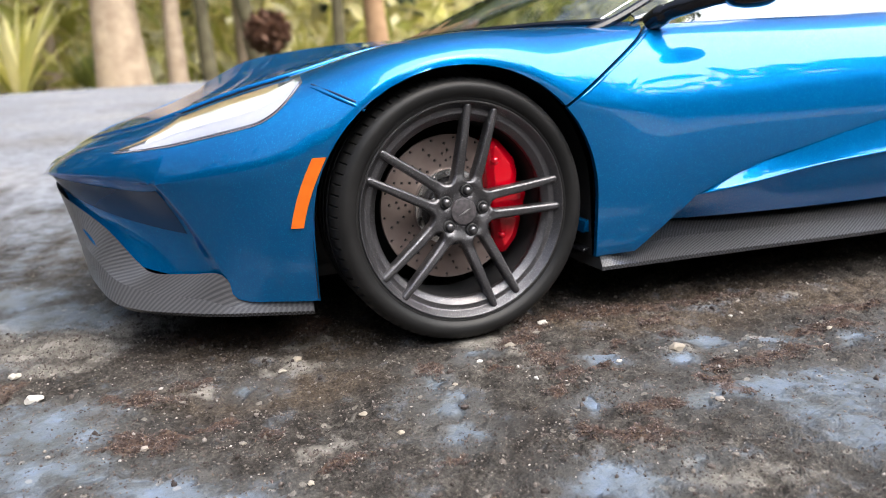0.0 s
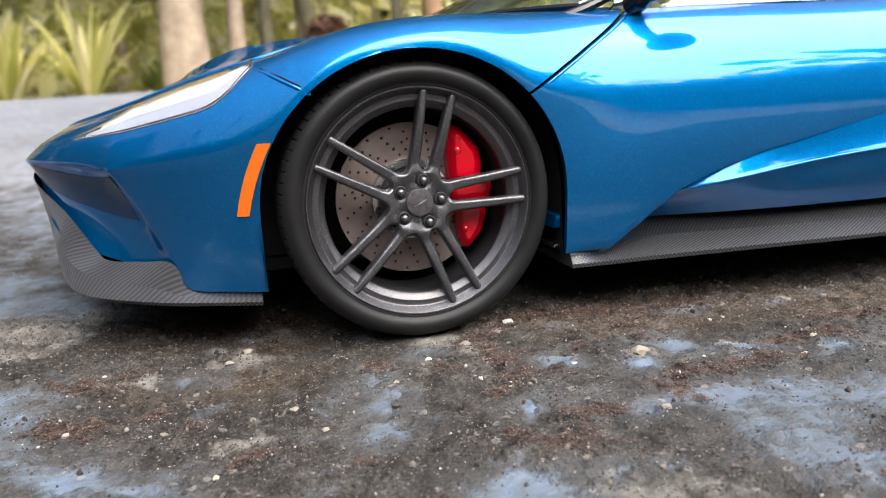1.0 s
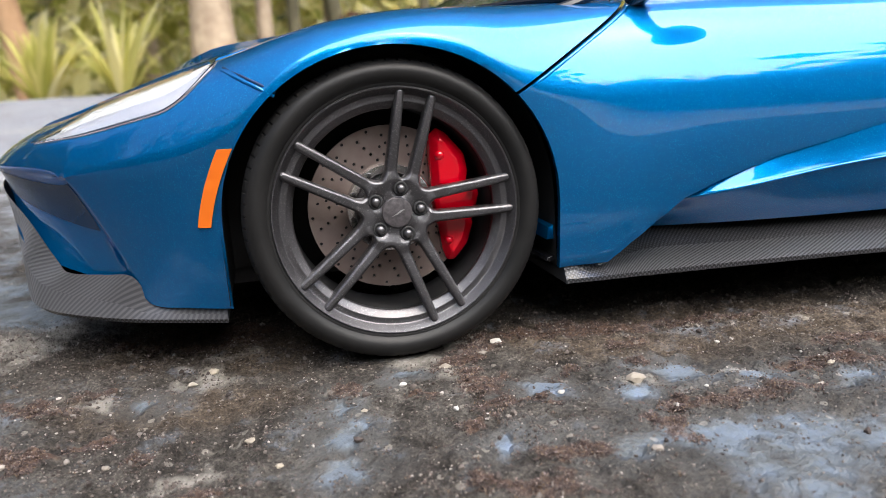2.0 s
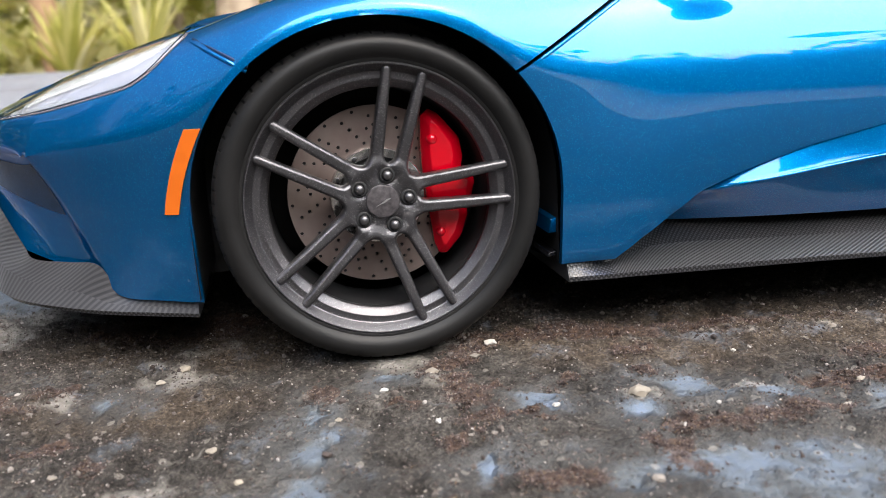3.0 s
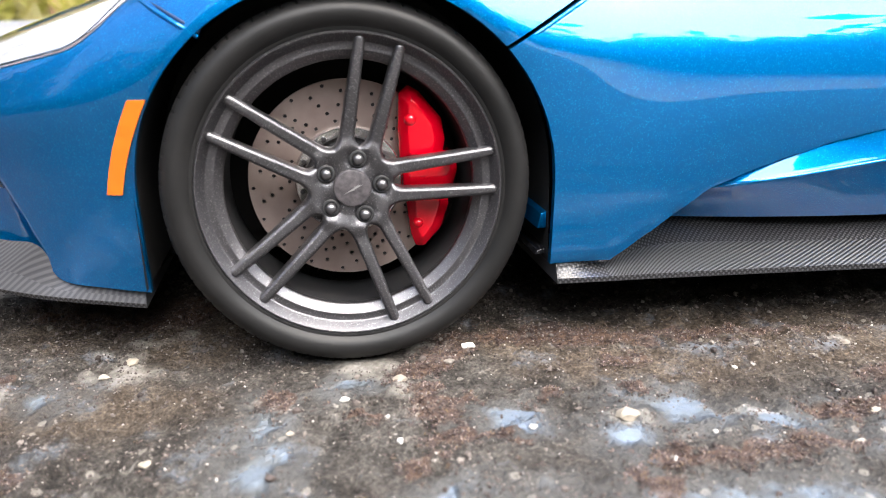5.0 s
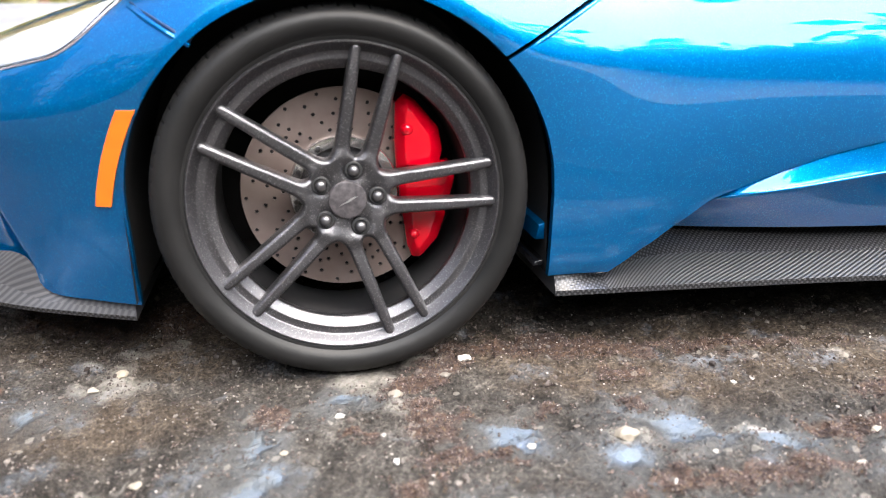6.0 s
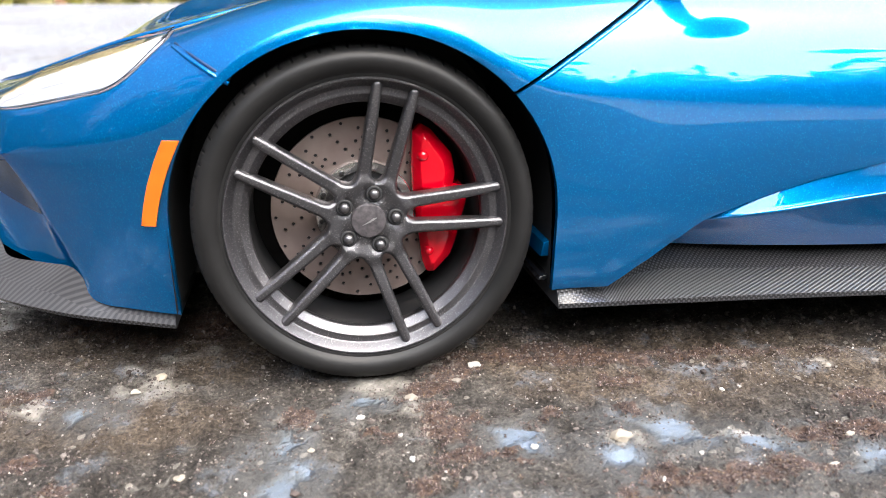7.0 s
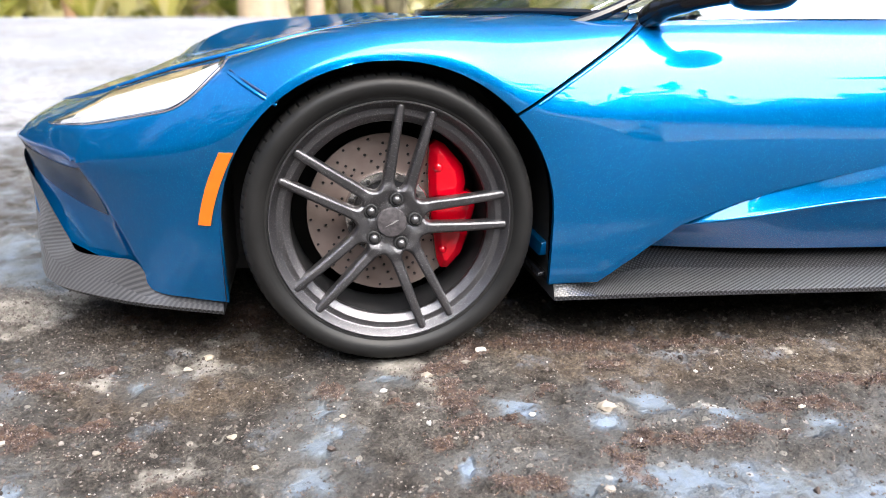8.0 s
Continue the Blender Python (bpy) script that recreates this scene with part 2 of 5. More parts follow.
BLUE_SPOTS = [
    (13.4, -14.6, 2.6, 1.5, -14), (30.2, -16.0, 4.2, 1.9, -30), (38.3, -19.8, 3.4, 1.7, -18), (22.4, -20.6, 1.4, 2.2, 15), (47.5, -25.5, 3, 1.5, -10),
    (25, -32, 9, 3.2, -12), (28, -38.5, 7, 4, -25), (26.5, -46, 4, 4.5, 0), (38, -36, 8, 4, -20), (16, -32, 3, 1.6, 10), (46, -40, 8, 5, 0),
    (-2.5, -43.5, 5.5, 2.6, -35), (6.3, -43.2, 1.2, 1.6, 0),
    (-60, 0, 8, 6, -50), (-56, -13, 6, 3.5, 0), (-43, -23, 8, 2.6, -30), (-66, -10, 7, 5, 0),
    (-65, 52, 12, 8, -25), (-55.5, 45, 3.5, 6, 0), (-80, 70, 16, 9, 0), (-72, 28, 5, 3, 0),
    (-10.8, -10, 1.1, 3.5, 5), (-11, -18, 1.7, 3.6, 0), (-11, -25, 2.6, 2.4, 0), (-2.2, -4.8, 1.6, 0.8, 0), (-33.6, 0, 2.0, 1.2, 0), (66, -24, 7, 3, 10), (5, -26, 2, 1.2, 0),
]
PALE_SPOTS = [
    (-27.5, -20, 3.0, 1.3, -10), (-25.3, -17.8, 1.0, 1.8, -20), (-24.5, -13.8, 1.6, 0.9, 30), (9, -47.6, 5.5, 2.0, -25), (23.9, -17, 1.9, 0.7, -14), (6.2, -42.6, 0.9, 1.0, 0),
    (-27, 6, 3.6, 3.0, 20), (-25, 12, 4.5, 1.4, 0), (56.1, -6.4, 1.4, 1.1, 0), (0.6, -2, 3.5, 2.6, 0), (4, -7.5, 1.5, 2, 0), (8.5, 2, 3, 1.6, 0), (-42, 2, 4, 1.2, 10), (37, -18, 5, 0.8, -15), (-10.2, -6, 1.5, 0.8, 0),
    (-62, 32, 13, 7, -20), (-47, 38, 9, 6, 0), (-86, 40, 18, 12, 0), (-70, 16, 8, 3, -30), (-58, 22, 6, 3, 0),
]
EARTH_SPOTS = [(32, -6, 16, 5, -14), (20, 3, 9, 5, 0), (58, -6, 18, 7, -8), (-17, 12, 10, 7, 0), (-34, 22, 14, 9, -20), (-30, -2, 14, 5, -10), (40, 4, 30, 4, 0)]
MOSS_SPOTS = [
    (27, -24.2, 3.6, 1.6, -30), (33.5, -25, 5, 1.5, -4), (40.5, -24.4, 3.6, 1.2, 0), (22.4, -26.5, 1.2, 3.6, 20), (22, -30.5, 0.9, 2.0, 0), (45, -19.5, 3.4, 1.6, -10), (51, -20.5, 4, 1.6, -20),
    (6.3, -10.5, 2.0, 4.2, 0), (7.5, -17, 2.4, 1.6, 0), (12.5, -17.6, 2.6, 0.8, -8), (4, -20.5, 1.6, 1.6, 0), (9.8, -9.6, 1.2, 0.9, 0), (5.5, -3.0, 3.6, 1.8, 20), (9.5, 0.5, 3.6, 2, 25), (-1.6, -12, 1.7, 0.8, 0), (17.5, -11, 1.2, 1.6, 0), (-9, -5.5, 0.9, 2.2, 10),
    (29, -4.5, 2.6, 2.2, -30), (27.5, -11, 1.5, 1.0, 0), (30, 2.5, 24, 2.2, -8), (-33, 24, 12, 4.5, -28), (-22, 22, 5, 5, 0), (-48, 4, 7, 1.6, -30), (-47, -9.5, 5, 1.8, -10), (-40, 5, 2, 2, 0), (-26.5, -24.5, 2.0, 1.0, 0), (-38, -8, 2.5, 1.2, 0), (-66, 17, 3, 3, 0),
    (-15, -31, 2, 1, 0), (4, -34, 5, 2, -30), (10, -30, 4, 1.4, -20), (60, -14, 7, 2, -10), (-32, -14, 1.4, 1.0, 0),
]
gx = graded(-2600, 2600, -92, 118, 0.62)
gy = graded(-2600, 1900, -62, 52, 0.62)
GX, GY = np.meshgrid(gx, gy, indexing="ij")
near = (np.abs(GX) < 260) & (np.abs(GY) < 260)
broad = fractal(GX, GY, 0.02, 3)
mid = fractal(GX, GY, 0.11, 4, 3.0)
fine = np.where(near, fractal(GX, GY, 0.55, 4, 7.0), 0)
warp_x, warp_y = GX + 2.4 * fractal(GX, GY, 0.26, 5, 11.0), GY + 2.0 * fractal(GX, GY, 0.26, 5, 17.0)
blue = np.clip(blobs(warp_x, warp_y, BLUE_SPOTS) + 0.25 * mid, 0, 1)
# from y = 60 on it spreads, carrying the pale sheen of the far slab
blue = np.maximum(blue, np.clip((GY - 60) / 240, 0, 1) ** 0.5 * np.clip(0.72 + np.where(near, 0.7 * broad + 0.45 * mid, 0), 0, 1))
pale = np.clip(blobs(warp_x, warp_y, PALE_SPOTS) + 0.2 * mid, 0, 1)
moss = np.clip(blobs(warp_x, warp_y, MOSS_SPOTS) + 0.25 * mid, 0, 1)
earth = np.clip(blobs(warp_x, warp_y, EARTH_SPOTS) + 0.2 * mid, 0, 1)
film = np.clip(blobs(warp_x, warp_y, [(x, y, a * 1.5 + 2.5, b * 1.5 + 2.2, turn) for x, y, a, b, turn in BLUE_SPOTS]) + 0.3 * mid, 0, 1)
rough = 0.35 * broad + 0.8 * mid * (1 - 0.75 * blue) + 0.75 * fine * (1 - 0.8 * blue) + 0.3 * moss
fade = np.exp(-((GX / 8) ** 2 + ((GY - 5) / 10) ** 2))
GZ = ground_height(GX, GY) + rough * (1 - 0.9 * fade)


def slab_height(x, y):
    """The finished height at a place, or at arrays of places, from the nearest grid lines."""
    i = np.clip(np.searchsorted(gx, x), 1, len(gx) - 1)
    j = np.clip(np.searchsorted(gy, y), 1, len(gy) - 1)
    fx, fy = (x - gx[i - 1]) / (gx[i] - gx[i - 1]), (y - gy[j - 1]) / (gy[j] - gy[j - 1])
    return (GZ[i - 1, j - 1] * (1 - fx) + GZ[i, j - 1] * fx) * (1 - fy) + (GZ[i - 1, j] * (1 - fx) + GZ[i, j] * fx) * fy


def field_at(field, x, y):
    return field[np.clip(np.searchsorted(gx, x), 0, len(gx) - 1), np.clip(np.searchsorted(gy, y), 0, len(gy) - 1)]


def concrete():
    """Dark dirt and crumbs over concrete, with remains of blue-grey paint, pale lime spots and moss stains; far off,
    sky sheen put into the colour.
    """
    m = material("weathered_concrete", (0.08, 0.07, 0.06), rough=0.78)
    c = coords(m)
    grain = noise_tex(m, 900, 5, 0.7, c)
    grit = noise_tex(m, 330, 4, 0.65, c)
    blotch = noise_tex(m, 45, 5, 0.6, c)
    large = noise_tex(m, 12, 4, 0.55, c)
    dust = noise_tex(m, 2300, 3, 0.7, c)
    dirt = ramp(m, grit, [(0.3, (0.028, 0.025, 0.023)), (0.48, (0.056, 0.0505, 0.047)), (0.62, (0.084, 0.077, 0.072)), (0.78, (0.148, 0.137, 0.128))])
    tone = ramp(m, blotch, [(0.3, (0.62, 0.58, 0.56)), (0.5, (0.95, 0.94, 0.92)), (0.7, (1.3, 1.28, 1.25))])
    dirt = mix_color(m, 1.0, dirt, tone, "MULTIPLY")
    tone2 = ramp(m, large, [(0.35, (0.8, 0.79, 0.76)), (0.65, (1.2, 1.24, 1.24))])
    dirt = mix_color(m, 1.0, dirt, tone2, "MULTIPLY")
    crumbs = ramp(m, dust, [(0.34, (0.42, 0.4, 0.38)), (0.5, (0.88, 0.86, 0.84)), (0.6, (1.2, 1.16, 1.12)), (0.7, (1.8, 1.72, 1.64))])
    dirt = mix_color(m, 1.0, dirt, crumbs, "MULTIPLY")

    def field(name):
        a = m.node_tree.nodes.new("ShaderNodeAttribute")
        a.attribute_name = name
        return a.outputs["Fac"]

    def edge(value, lo, hi, scale_noise, amount):
        v = math_node(m, "ADD", value, math_node(m, "MULTIPLY", math_node(m, "SUBTRACT", scale_noise, 0.5), amount))
        r = m.node_tree.nodes.new("ShaderNodeMapRange")
        r.inputs[1].default_value, r.inputs[2].default_value = lo, hi
        link(m, v, r.inputs[0])
        return r.outputs[0]

    soil = ramp(m, grit, [(0.3, (0.045, 0.034, 0.025)), (0.5, (0.088, 0.069, 0.052)), (0.7, (0.135, 0.11, 0.086))])
    soil = mix_color(m, 1.0, soil, crumbs, "MULTIPLY")
    dirt = mix_color(m, math_node(m, "MULTIPLY", edge(field("earth"), 0.15, 0.9, blotch, 0.9), 0.85), dirt, soil)
    paint_noise = noise_tex(m, 160, 6, 0.7, c)
    paint = ramp(m, paint_noise, [(0.28, (0.045, 0.045, 0.043)), (0.42, (0.085, 0.094, 0.1)), (0.6, (0.115, 0.142, 0.178)), (0.75, (0.135, 0.185, 0.275))])
    # paler with distance: the sky's grazing sheen is put into the far colour
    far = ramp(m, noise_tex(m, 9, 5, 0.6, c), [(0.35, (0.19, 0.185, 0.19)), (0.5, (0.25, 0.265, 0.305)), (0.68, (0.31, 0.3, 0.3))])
    paint = mix_color(m, field("far_sheen"), paint, far)
    film_c = ramp(m, blotch, [(0.3, (0.06, 0.057, 0.054)), (0.7, (0.12, 0.121, 0.121))])
    dirt = mix_color(m, math_node(m, "MULTIPLY", edge(field("film"), 0.2, 0.9, paint_noise, 1.5), 0.7), dirt, film_c)
    blue_m = edge(field("blue"), 0.15, 0.9, paint_noise, 1.9)
    col = mix_color(m, blue_m, dirt, paint)
    pale_c = ramp(m, grit, [(0.3, (0.10, 0.09, 0.075)), (0.7, (0.36, 0.335, 0.3))])
    pale_m = edge(field("pale"), 0.3, 1.25, paint_noise, 2.0)
    col = mix_color(m, pale_m, col, pale_c)
    moss_c = ramp(m, grain, [(0.3, (0.024, 0.015, 0.012)), (0.5, (0.085, 0.05, 0.038)), (0.7, (0.15, 0.1, 0.07))])
    moss_m = edge(field("moss"), 0.4, 0.75, grit, 1.0)
    col = mix_color(m, math_node(m, "MULTIPLY", moss_m, 0.75), col, moss_c)
    speck = node(m, "ShaderNodeTexVoronoi", Scale=620.0)
    link(m, c, speck.inputs["Vector"])
    white = math_node(m, "MULTIPLY", math_node(m, "LESS_THAN", speck.outputs["Distance"], 0.28), math_node(m, "GREATER_THAN", speck.outputs["Color"], 0.8))
    col = mix_color(m, math_node(m, "MULTIPLY", white, 0.3), col, (0.42, 0.38, 0.33))
    link(m, col, bsdf(m).inputs["Base Color"])
    sheen = m.node_tree.nodes.new("ShaderNodeMapRange")
    sheen.inputs[3].default_value, sheen.inputs[4].default_value = 0.8, 0.52
    link(m, blue_m, sheen.inputs[0])
    link(m, sheen.outputs[0], bsdf(m).inputs["Roughness"])
    link(m, math_node(m, "MULTIPLY_ADD", blue_m, 0.4, 0.12), bsdf(m).inputs["Specular IOR Level"])
    h = math_node(m, "ADD", math_node(m, "MULTIPLY", grit, 0.7), math_node(m, "ADD", math_node(m, "MULTIPLY", grain, 0.5), math_node(m, "MULTIPLY", dust, 0.3)))
    h = math_node(m, "MULTIPLY", h, math_node(m, "SUBTRACT", 1.0, math_node(m, "MULTIPLY", blue_m, 0.7)))
    bump(m, h, 1.0, 0.0016)
    return m


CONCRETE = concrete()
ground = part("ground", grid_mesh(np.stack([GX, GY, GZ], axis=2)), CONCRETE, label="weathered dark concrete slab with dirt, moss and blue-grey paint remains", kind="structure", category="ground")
# share of the painted sky sheen, growing with distance
far_sheen = np.clip((GY - 70) / 200, 0, 1)
for key, values in (("far_sheen", far_sheen), ("blue", blue), ("pale", pale), ("moss", moss), ("earth", earth), ("film", film)):
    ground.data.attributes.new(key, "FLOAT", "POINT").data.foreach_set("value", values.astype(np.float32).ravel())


def random_tone(m, stops):
    """Colour that differs from piece to piece of a joined mesh."""
    g = m.node_tree.nodes.new("ShaderNodeNewGeometry")
    link(m, ramp(m, g.outputs["Random Per Island"], stops), bsdf(m).inputs["Base Color"])


def joined(name, verts, faces, mat, label, category, smooth=False):
    me = bpy.data.meshes.new(name)
    me.from_pydata((np.array(verts) * MM).tolist(), [], faces)
    me.materials.append(mat)
    if smooth:
        me.polygons.foreach_set("use_smooth", [True] * len(me.polygons))
    return tagged(new(name, me), label, category, "", "stuff")


GRIT = material("grit", (0.1, 0.09, 0.08), rough=0.8)
random_tone(GRIT, [(0.0, (0.02, 0.014, 0.012)), (0.3, (0.05, 0.036, 0.031)), (0.55, (0.085, 0.068, 0.06)), (0.75, (0.11, 0.092, 0.08)), (0.95, (0.17, 0.148, 0.13)), (1.0, (0.36, 0.33, 0.3))])
MOSS = material("dry_moss", (0.1, 0.05, 0.03), rough=0.85)
random_tone(MOSS, [(0.0, (0.028, 0.018, 0.015)), (0.4, (0.05, 0.032, 0.028)), (0.7, (0.095, 0.065, 0.058)), (0.84, (0.09, 0.056, 0.024)), (1.0, (0.22, 0.17, 0.16))])
rng = np.random.default_rng(5)
ICO = bmesh.new()
bmesh.ops.create_icosphere(ICO, subdivisions=1, radius=1.0)
ico_v = np.array([v.co[:] for v in ICO.verts])
ico_f = [[v.index for v in f.verts] for f in ICO.faces]
ICO.free()


def scattered(count, x0, x1, y0, y1, keep):
    """Random places, thinned out by keep, and none under the tyre."""
    got = np.zeros((0, 2))
    while len(got) < count:
        p = np.c_[rng.uniform(x0, x1, count), rng.uniform(y0, y1, count)]
        ok = (rng.random(count) < keep(p[:, 0], p[:, 1])) & (np.hypot(p[:, 0], p[:, 1] - 6) > 7.5)
        got = np.vstack([got, p[ok]])
    return got[:count]


def grit():
    n = 46000
    p = scattered(n, -88, 112, -60, 46, lambda x, y: (1 - 0.8 * field_at(blue, x, y)) * (0.2 + 0.8 * np.clip(field_at(mid, x, y) + 0.35, 0, 1)) + 0.5 * field_at(pale, x, y))
    r = 0.07 + 0.1 * rng.random(n) ** 2 + np.where(rng.random(n) < 0.03, 0.28 * rng.random(n), 0)
    shape = ico_v[None] * rng.uniform(0.6, 1.35, (n, 1, 3)) * rng.uniform(0.75, 1.25, (n, len(ico_v), 1)) * r[:, None, None]
    a = rng.uniform(0, 6.28, n)
    c, s = np.cos(a)[:, None], np.sin(a)[:, None]
    x, y = shape[..., 0] * c - shape[..., 1] * s, shape[..., 0] * s + shape[..., 1] * c
    z = shape[..., 2] + (slab_height(p[:, 0], p[:, 1]) + r * 0.25)[:, None]
    vs = np.stack([x + p[:, :1], y + p[:, 1:], z], axis=2).reshape(-1, 3)
    fs = (np.array(ico_f)[None] + (np.arange(n) * len(ico_v))[:, None, None]).reshape(-1, 3)
    return joined("grit", vs, fs.tolist(), GRIT, "loose dark and pale grit scattered over the concrete slab", "grit")


def moss_tufts():
    vs, fs = [], []
    for x, y in scattered(5200, -80, 112, -58, 30, lambda x, y: np.clip(field_at(moss, x, y) * 1.5 - 0.25, 0, 1) + 0.012):
        z = slab_height(x, y)
        for _ in range(16):
            a, h, w = rng.uniform(0, 6.28), rng.uniform(0.06, 0.27), rng.uniform(0.03, 0.07)
            lean = rng.uniform(0.1, 0.5)
            ox, oy = x + rng.normal(0, 0.22), y + rng.normal(0, 0.22)
            d, e = np.array((math.cos(a), math.sin(a), 0)), np.array((-math.sin(a), math.cos(a), 0))
            base = np.array((ox, oy, z - 0.1))
            up = np.array((0, 0, h))
            n = len(vs)
            vs.extend([base - e * w, base + e * w, base + d * w, base + up * 0.6 + d * lean * 0.3 + e * w * 1.3, base + up * 0.6 + d * lean * 0.3 - e * w * 1.3, base + up + d * lean])
            fs.extend([[n, n + 1, n + 3, n + 4], [n + 1, n + 2, n + 3], [n + 2, n, n + 4], [n + 2, n + 4, n + 3], [n + 4, n + 3, n + 5]])
    return joined("moss", vs, fs, MOSS, "reddish-brown and olive dry moss tufts on concrete", "moss")


grit()
moss_tufts()

PEBBLE = material("pebble_stone", (0.4, 0.37, 0.33), rough=0.7)
info = PEBBLE.node_tree.nodes.new("ShaderNodeObjectInfo")
link(PEBBLE, ramp(PEBBLE, info.outputs["Random"], [(0.0, (0.5, 0.48, 0.45)), (0.45, (0.3, 0.26, 0.2)), (0.75, (0.16, 0.14, 0.12)), (1.0, (0.38, 0.33, 0.28))]), bsdf(PEBBLE).inputs["Base Color"])
bump(PEBBLE, noise_tex(PEBBLE, 1500, 4), 0.5, 0.0003)
for x, y, r in [(14.7, -16.8, 0.55), (-25.9, 6.6, 0.8), (-28.5, 4.2, 0.7), (23.9, -17.1, 1.3), (56.1, -6.4, 0.7), (43.3, -24.9, 0.5), (-2.5, -8, 0.5), (3.5, -5.5, 0.8), (9.5, -2.0, 0.7), (12.5, 1.5, 0.8), (31.5, -20.5, 0.4), (-21, -13.5, 0.6), (-36, -14, 0.5), (-47, -11, 0.6), (40, -9.5, 0.45), (-18, -20, 0.55), (2, -16.5, 0.5), (48, -21, 0.5), (-8, -12.5, 0.4), (18, -33, 0.6), (-62, 12, 1.2), (-66, 22, 1.0), (-30, -26, 0.6)]:
    bm = bmesh.new()
    r *= 0.75
    bmesh.ops.create_icosphere(bm, subdivisions=2, radius=r)
    stretch = rng.uniform(0.75, 1.3, 3)
    for v in bm.verts:
        k = 1 + 0.55 * noise.noise(v.co / r * 1.6 + Vector((x, y, 0)))
        v.co = Vector((v.co.x * stretch[0] * k * 1.15, v.co.y * stretch[1] * k, v.co.z * 0.6 * k))
    pebble = part("pebble", bm, PEBBLE, None, "small pale rough pebble lying on the slab", category="pebble")
    tagged(pebble, group="pebbles on the slab")
    pebble.location = (x * MM, y * MM, (slab_height(x, y) + r * 0.25) * MM)

# ---- the model car ----
car = tagged(new("model_car"), "glossy blue metallic die-cast model sports car with carbon fibre trim", "model car")
MID = 53.0   # the car's centre line, from the near wheel's outer face
HUB = 18.9   # height of the axle
TILT_Y = 0.03  # the slab leans: the far side of the car stands higher

# Stations run from the nose's centre, round the near corner and back along the side.
# Rails, bottom to top: sill, waist, edge, shoulder, crest, bonnet, centre.
SILL = [(-58.2, 53, 21.0), (-56.3, 39.8, 19.8), (-50.8, 25.2, 14.4), (-35.8, 11.5, 10.4), (-32.4, 8.8, 8.4), (-28, 6.2, 8.2), (-20, 2.6, 8.2), (-10, 0.8, 8.5), (0, 0.2, 8.6), (11, -0.2, 8.7), (19, 0.3, 8.0), (24, 0.7, 8.0), (29.2, 0.4, 8.0), (40.3, -0.4, 12.0), (55, -1.7, 20.6), (75, -3.0, 25.6), (110, -6.3, 31), (150, -6, 31), (185, -1, 29), (199, 12, 27)]
WAIST = [(-59.6, 53, 24.2), (-57.5, 40.2, 23.9), (-49.2, 26.3, 21.2), (-38.2, 13.5, 18.7), (-37.4, 11.4, 18.6), (-30, 5.6, 18.6), (-22, 1.7, 18.8), (-12, -0.3, 20), (0, -1.0, 20), (11, -1.3, 20), (19, -0.9, 20), (25, -0.9, 20), (31, -1.0, 20), (41, -1.7, 24), (55, -2.2, 27), (75, -3.0, 29.5), (110, -6, 32.6), (150, -7, 33), (185, -2.2, 31), (200, 10, 29)]
EDGE = [(-61.5, 53, 25), (-58.9, 40, 26), (-51.2, 25.5, 26.3), (-42.8, 14.7, 26.1), (-41.8, 13.7, 26.1), (-32, 5.8, 27.5), (-19.6, 0.4, 30.5), (-12, -1.3, 38.1), (0, -1.8, 41.1), (11, -1.9, 39), (18, -1.8, 33.8), (26, -1.3, 33), (34, -0.75, 33), (43, -0.7, 33), (56, -1.0, 33.2), (76, -2.1, 33.8), (111, -5.5, 35), (150, -7.4, 37), (185, -2.4, 35), (201, 9, 32)]
SHOULDER = [(-59.5, 53, 27.2), (-55.8, 38, 28.9), (-47, 21.6, 30.0), (-40.2, 14.2, 31.0), (-38.6, 13.0, 31.2), (-30.5, 7.4, 33.2), (-20.8, 2.4, 36), (-11.5, 1.2, 41.4), (0.5, 1.2, 43.7), (11.5, 0.8, 43.2), (20.5, 0.5, 40.2), (28, 1.5, 40), (35.5, 2.1, 40), (44, 2.3, 39.9), (57, 2.0, 39.8), (77, 0.9, 39.8), (112, -3.2, 41), (150, -5, 43), (184, 1, 41), (200, 11, 36)]
CREST = [(-56, 53, 29.2), (-51.5, 39, 31.2), (-44.5, 25, 32.6), (-38, 19.5, 35), (-36, 18.5, 35.7), (-28.5, 13.5, 38.4), (-19.5, 8, 40.6), (-11, 9.5, 43.5), (1, 10, 45.3), (12, 9.5, 45.5), (23, 8, 45.3), (31, 6.8, 45), (38, 6, 45.5), (46, 5.8, 45.7), (58, 5.6, 45.7), (78, 5, 45.5), (113, 2, 46), (150, 4, 47), (183, 10, 45), (198, 18, 40)]
BONNET = [(-53, 53, 30.8), (-47.5, 43, 32.9), (-41.5, 37, 34.2), (-35, 34, 35.8), (-33, 33.5, 36.3), (-26.5, 31.5, 38), (-18, 29, 39.8), (-9, 28, 41.5), (2, 27.5, 43.3), (13, 27, 44.6), (25, 26.5, 45.4), (33, 26, 45.7), (41, 26, 45.8), (49, 26, 45.8), (61, 26, 45.6), (80, 26, 45.2), (115, 28, 46), (150, 30, 46), (182, 31, 45), (196, 32, 42)]
CENTRE = [(-50, 53, 31.9), (-44.5, 53, 33.9), (-38.5, 53, 35.7), (-32.5, 53, 38.2), (-30.5, 53, 39.6), (-23, 53, 42.9), (-14, 53, 44.3), (-6, 53, 45.0), (4, 53, 45.4), (15, 53, 45), (27, 53, 45.8), (35, 53, 46.1), (43, 53, 46.2), (51, 53, 46.2), (63, 53, 46), (82, 53, 45.6), (117, 53, 46.5), (150, 53, 46), (181, 53, 45), (195, 53, 42)]
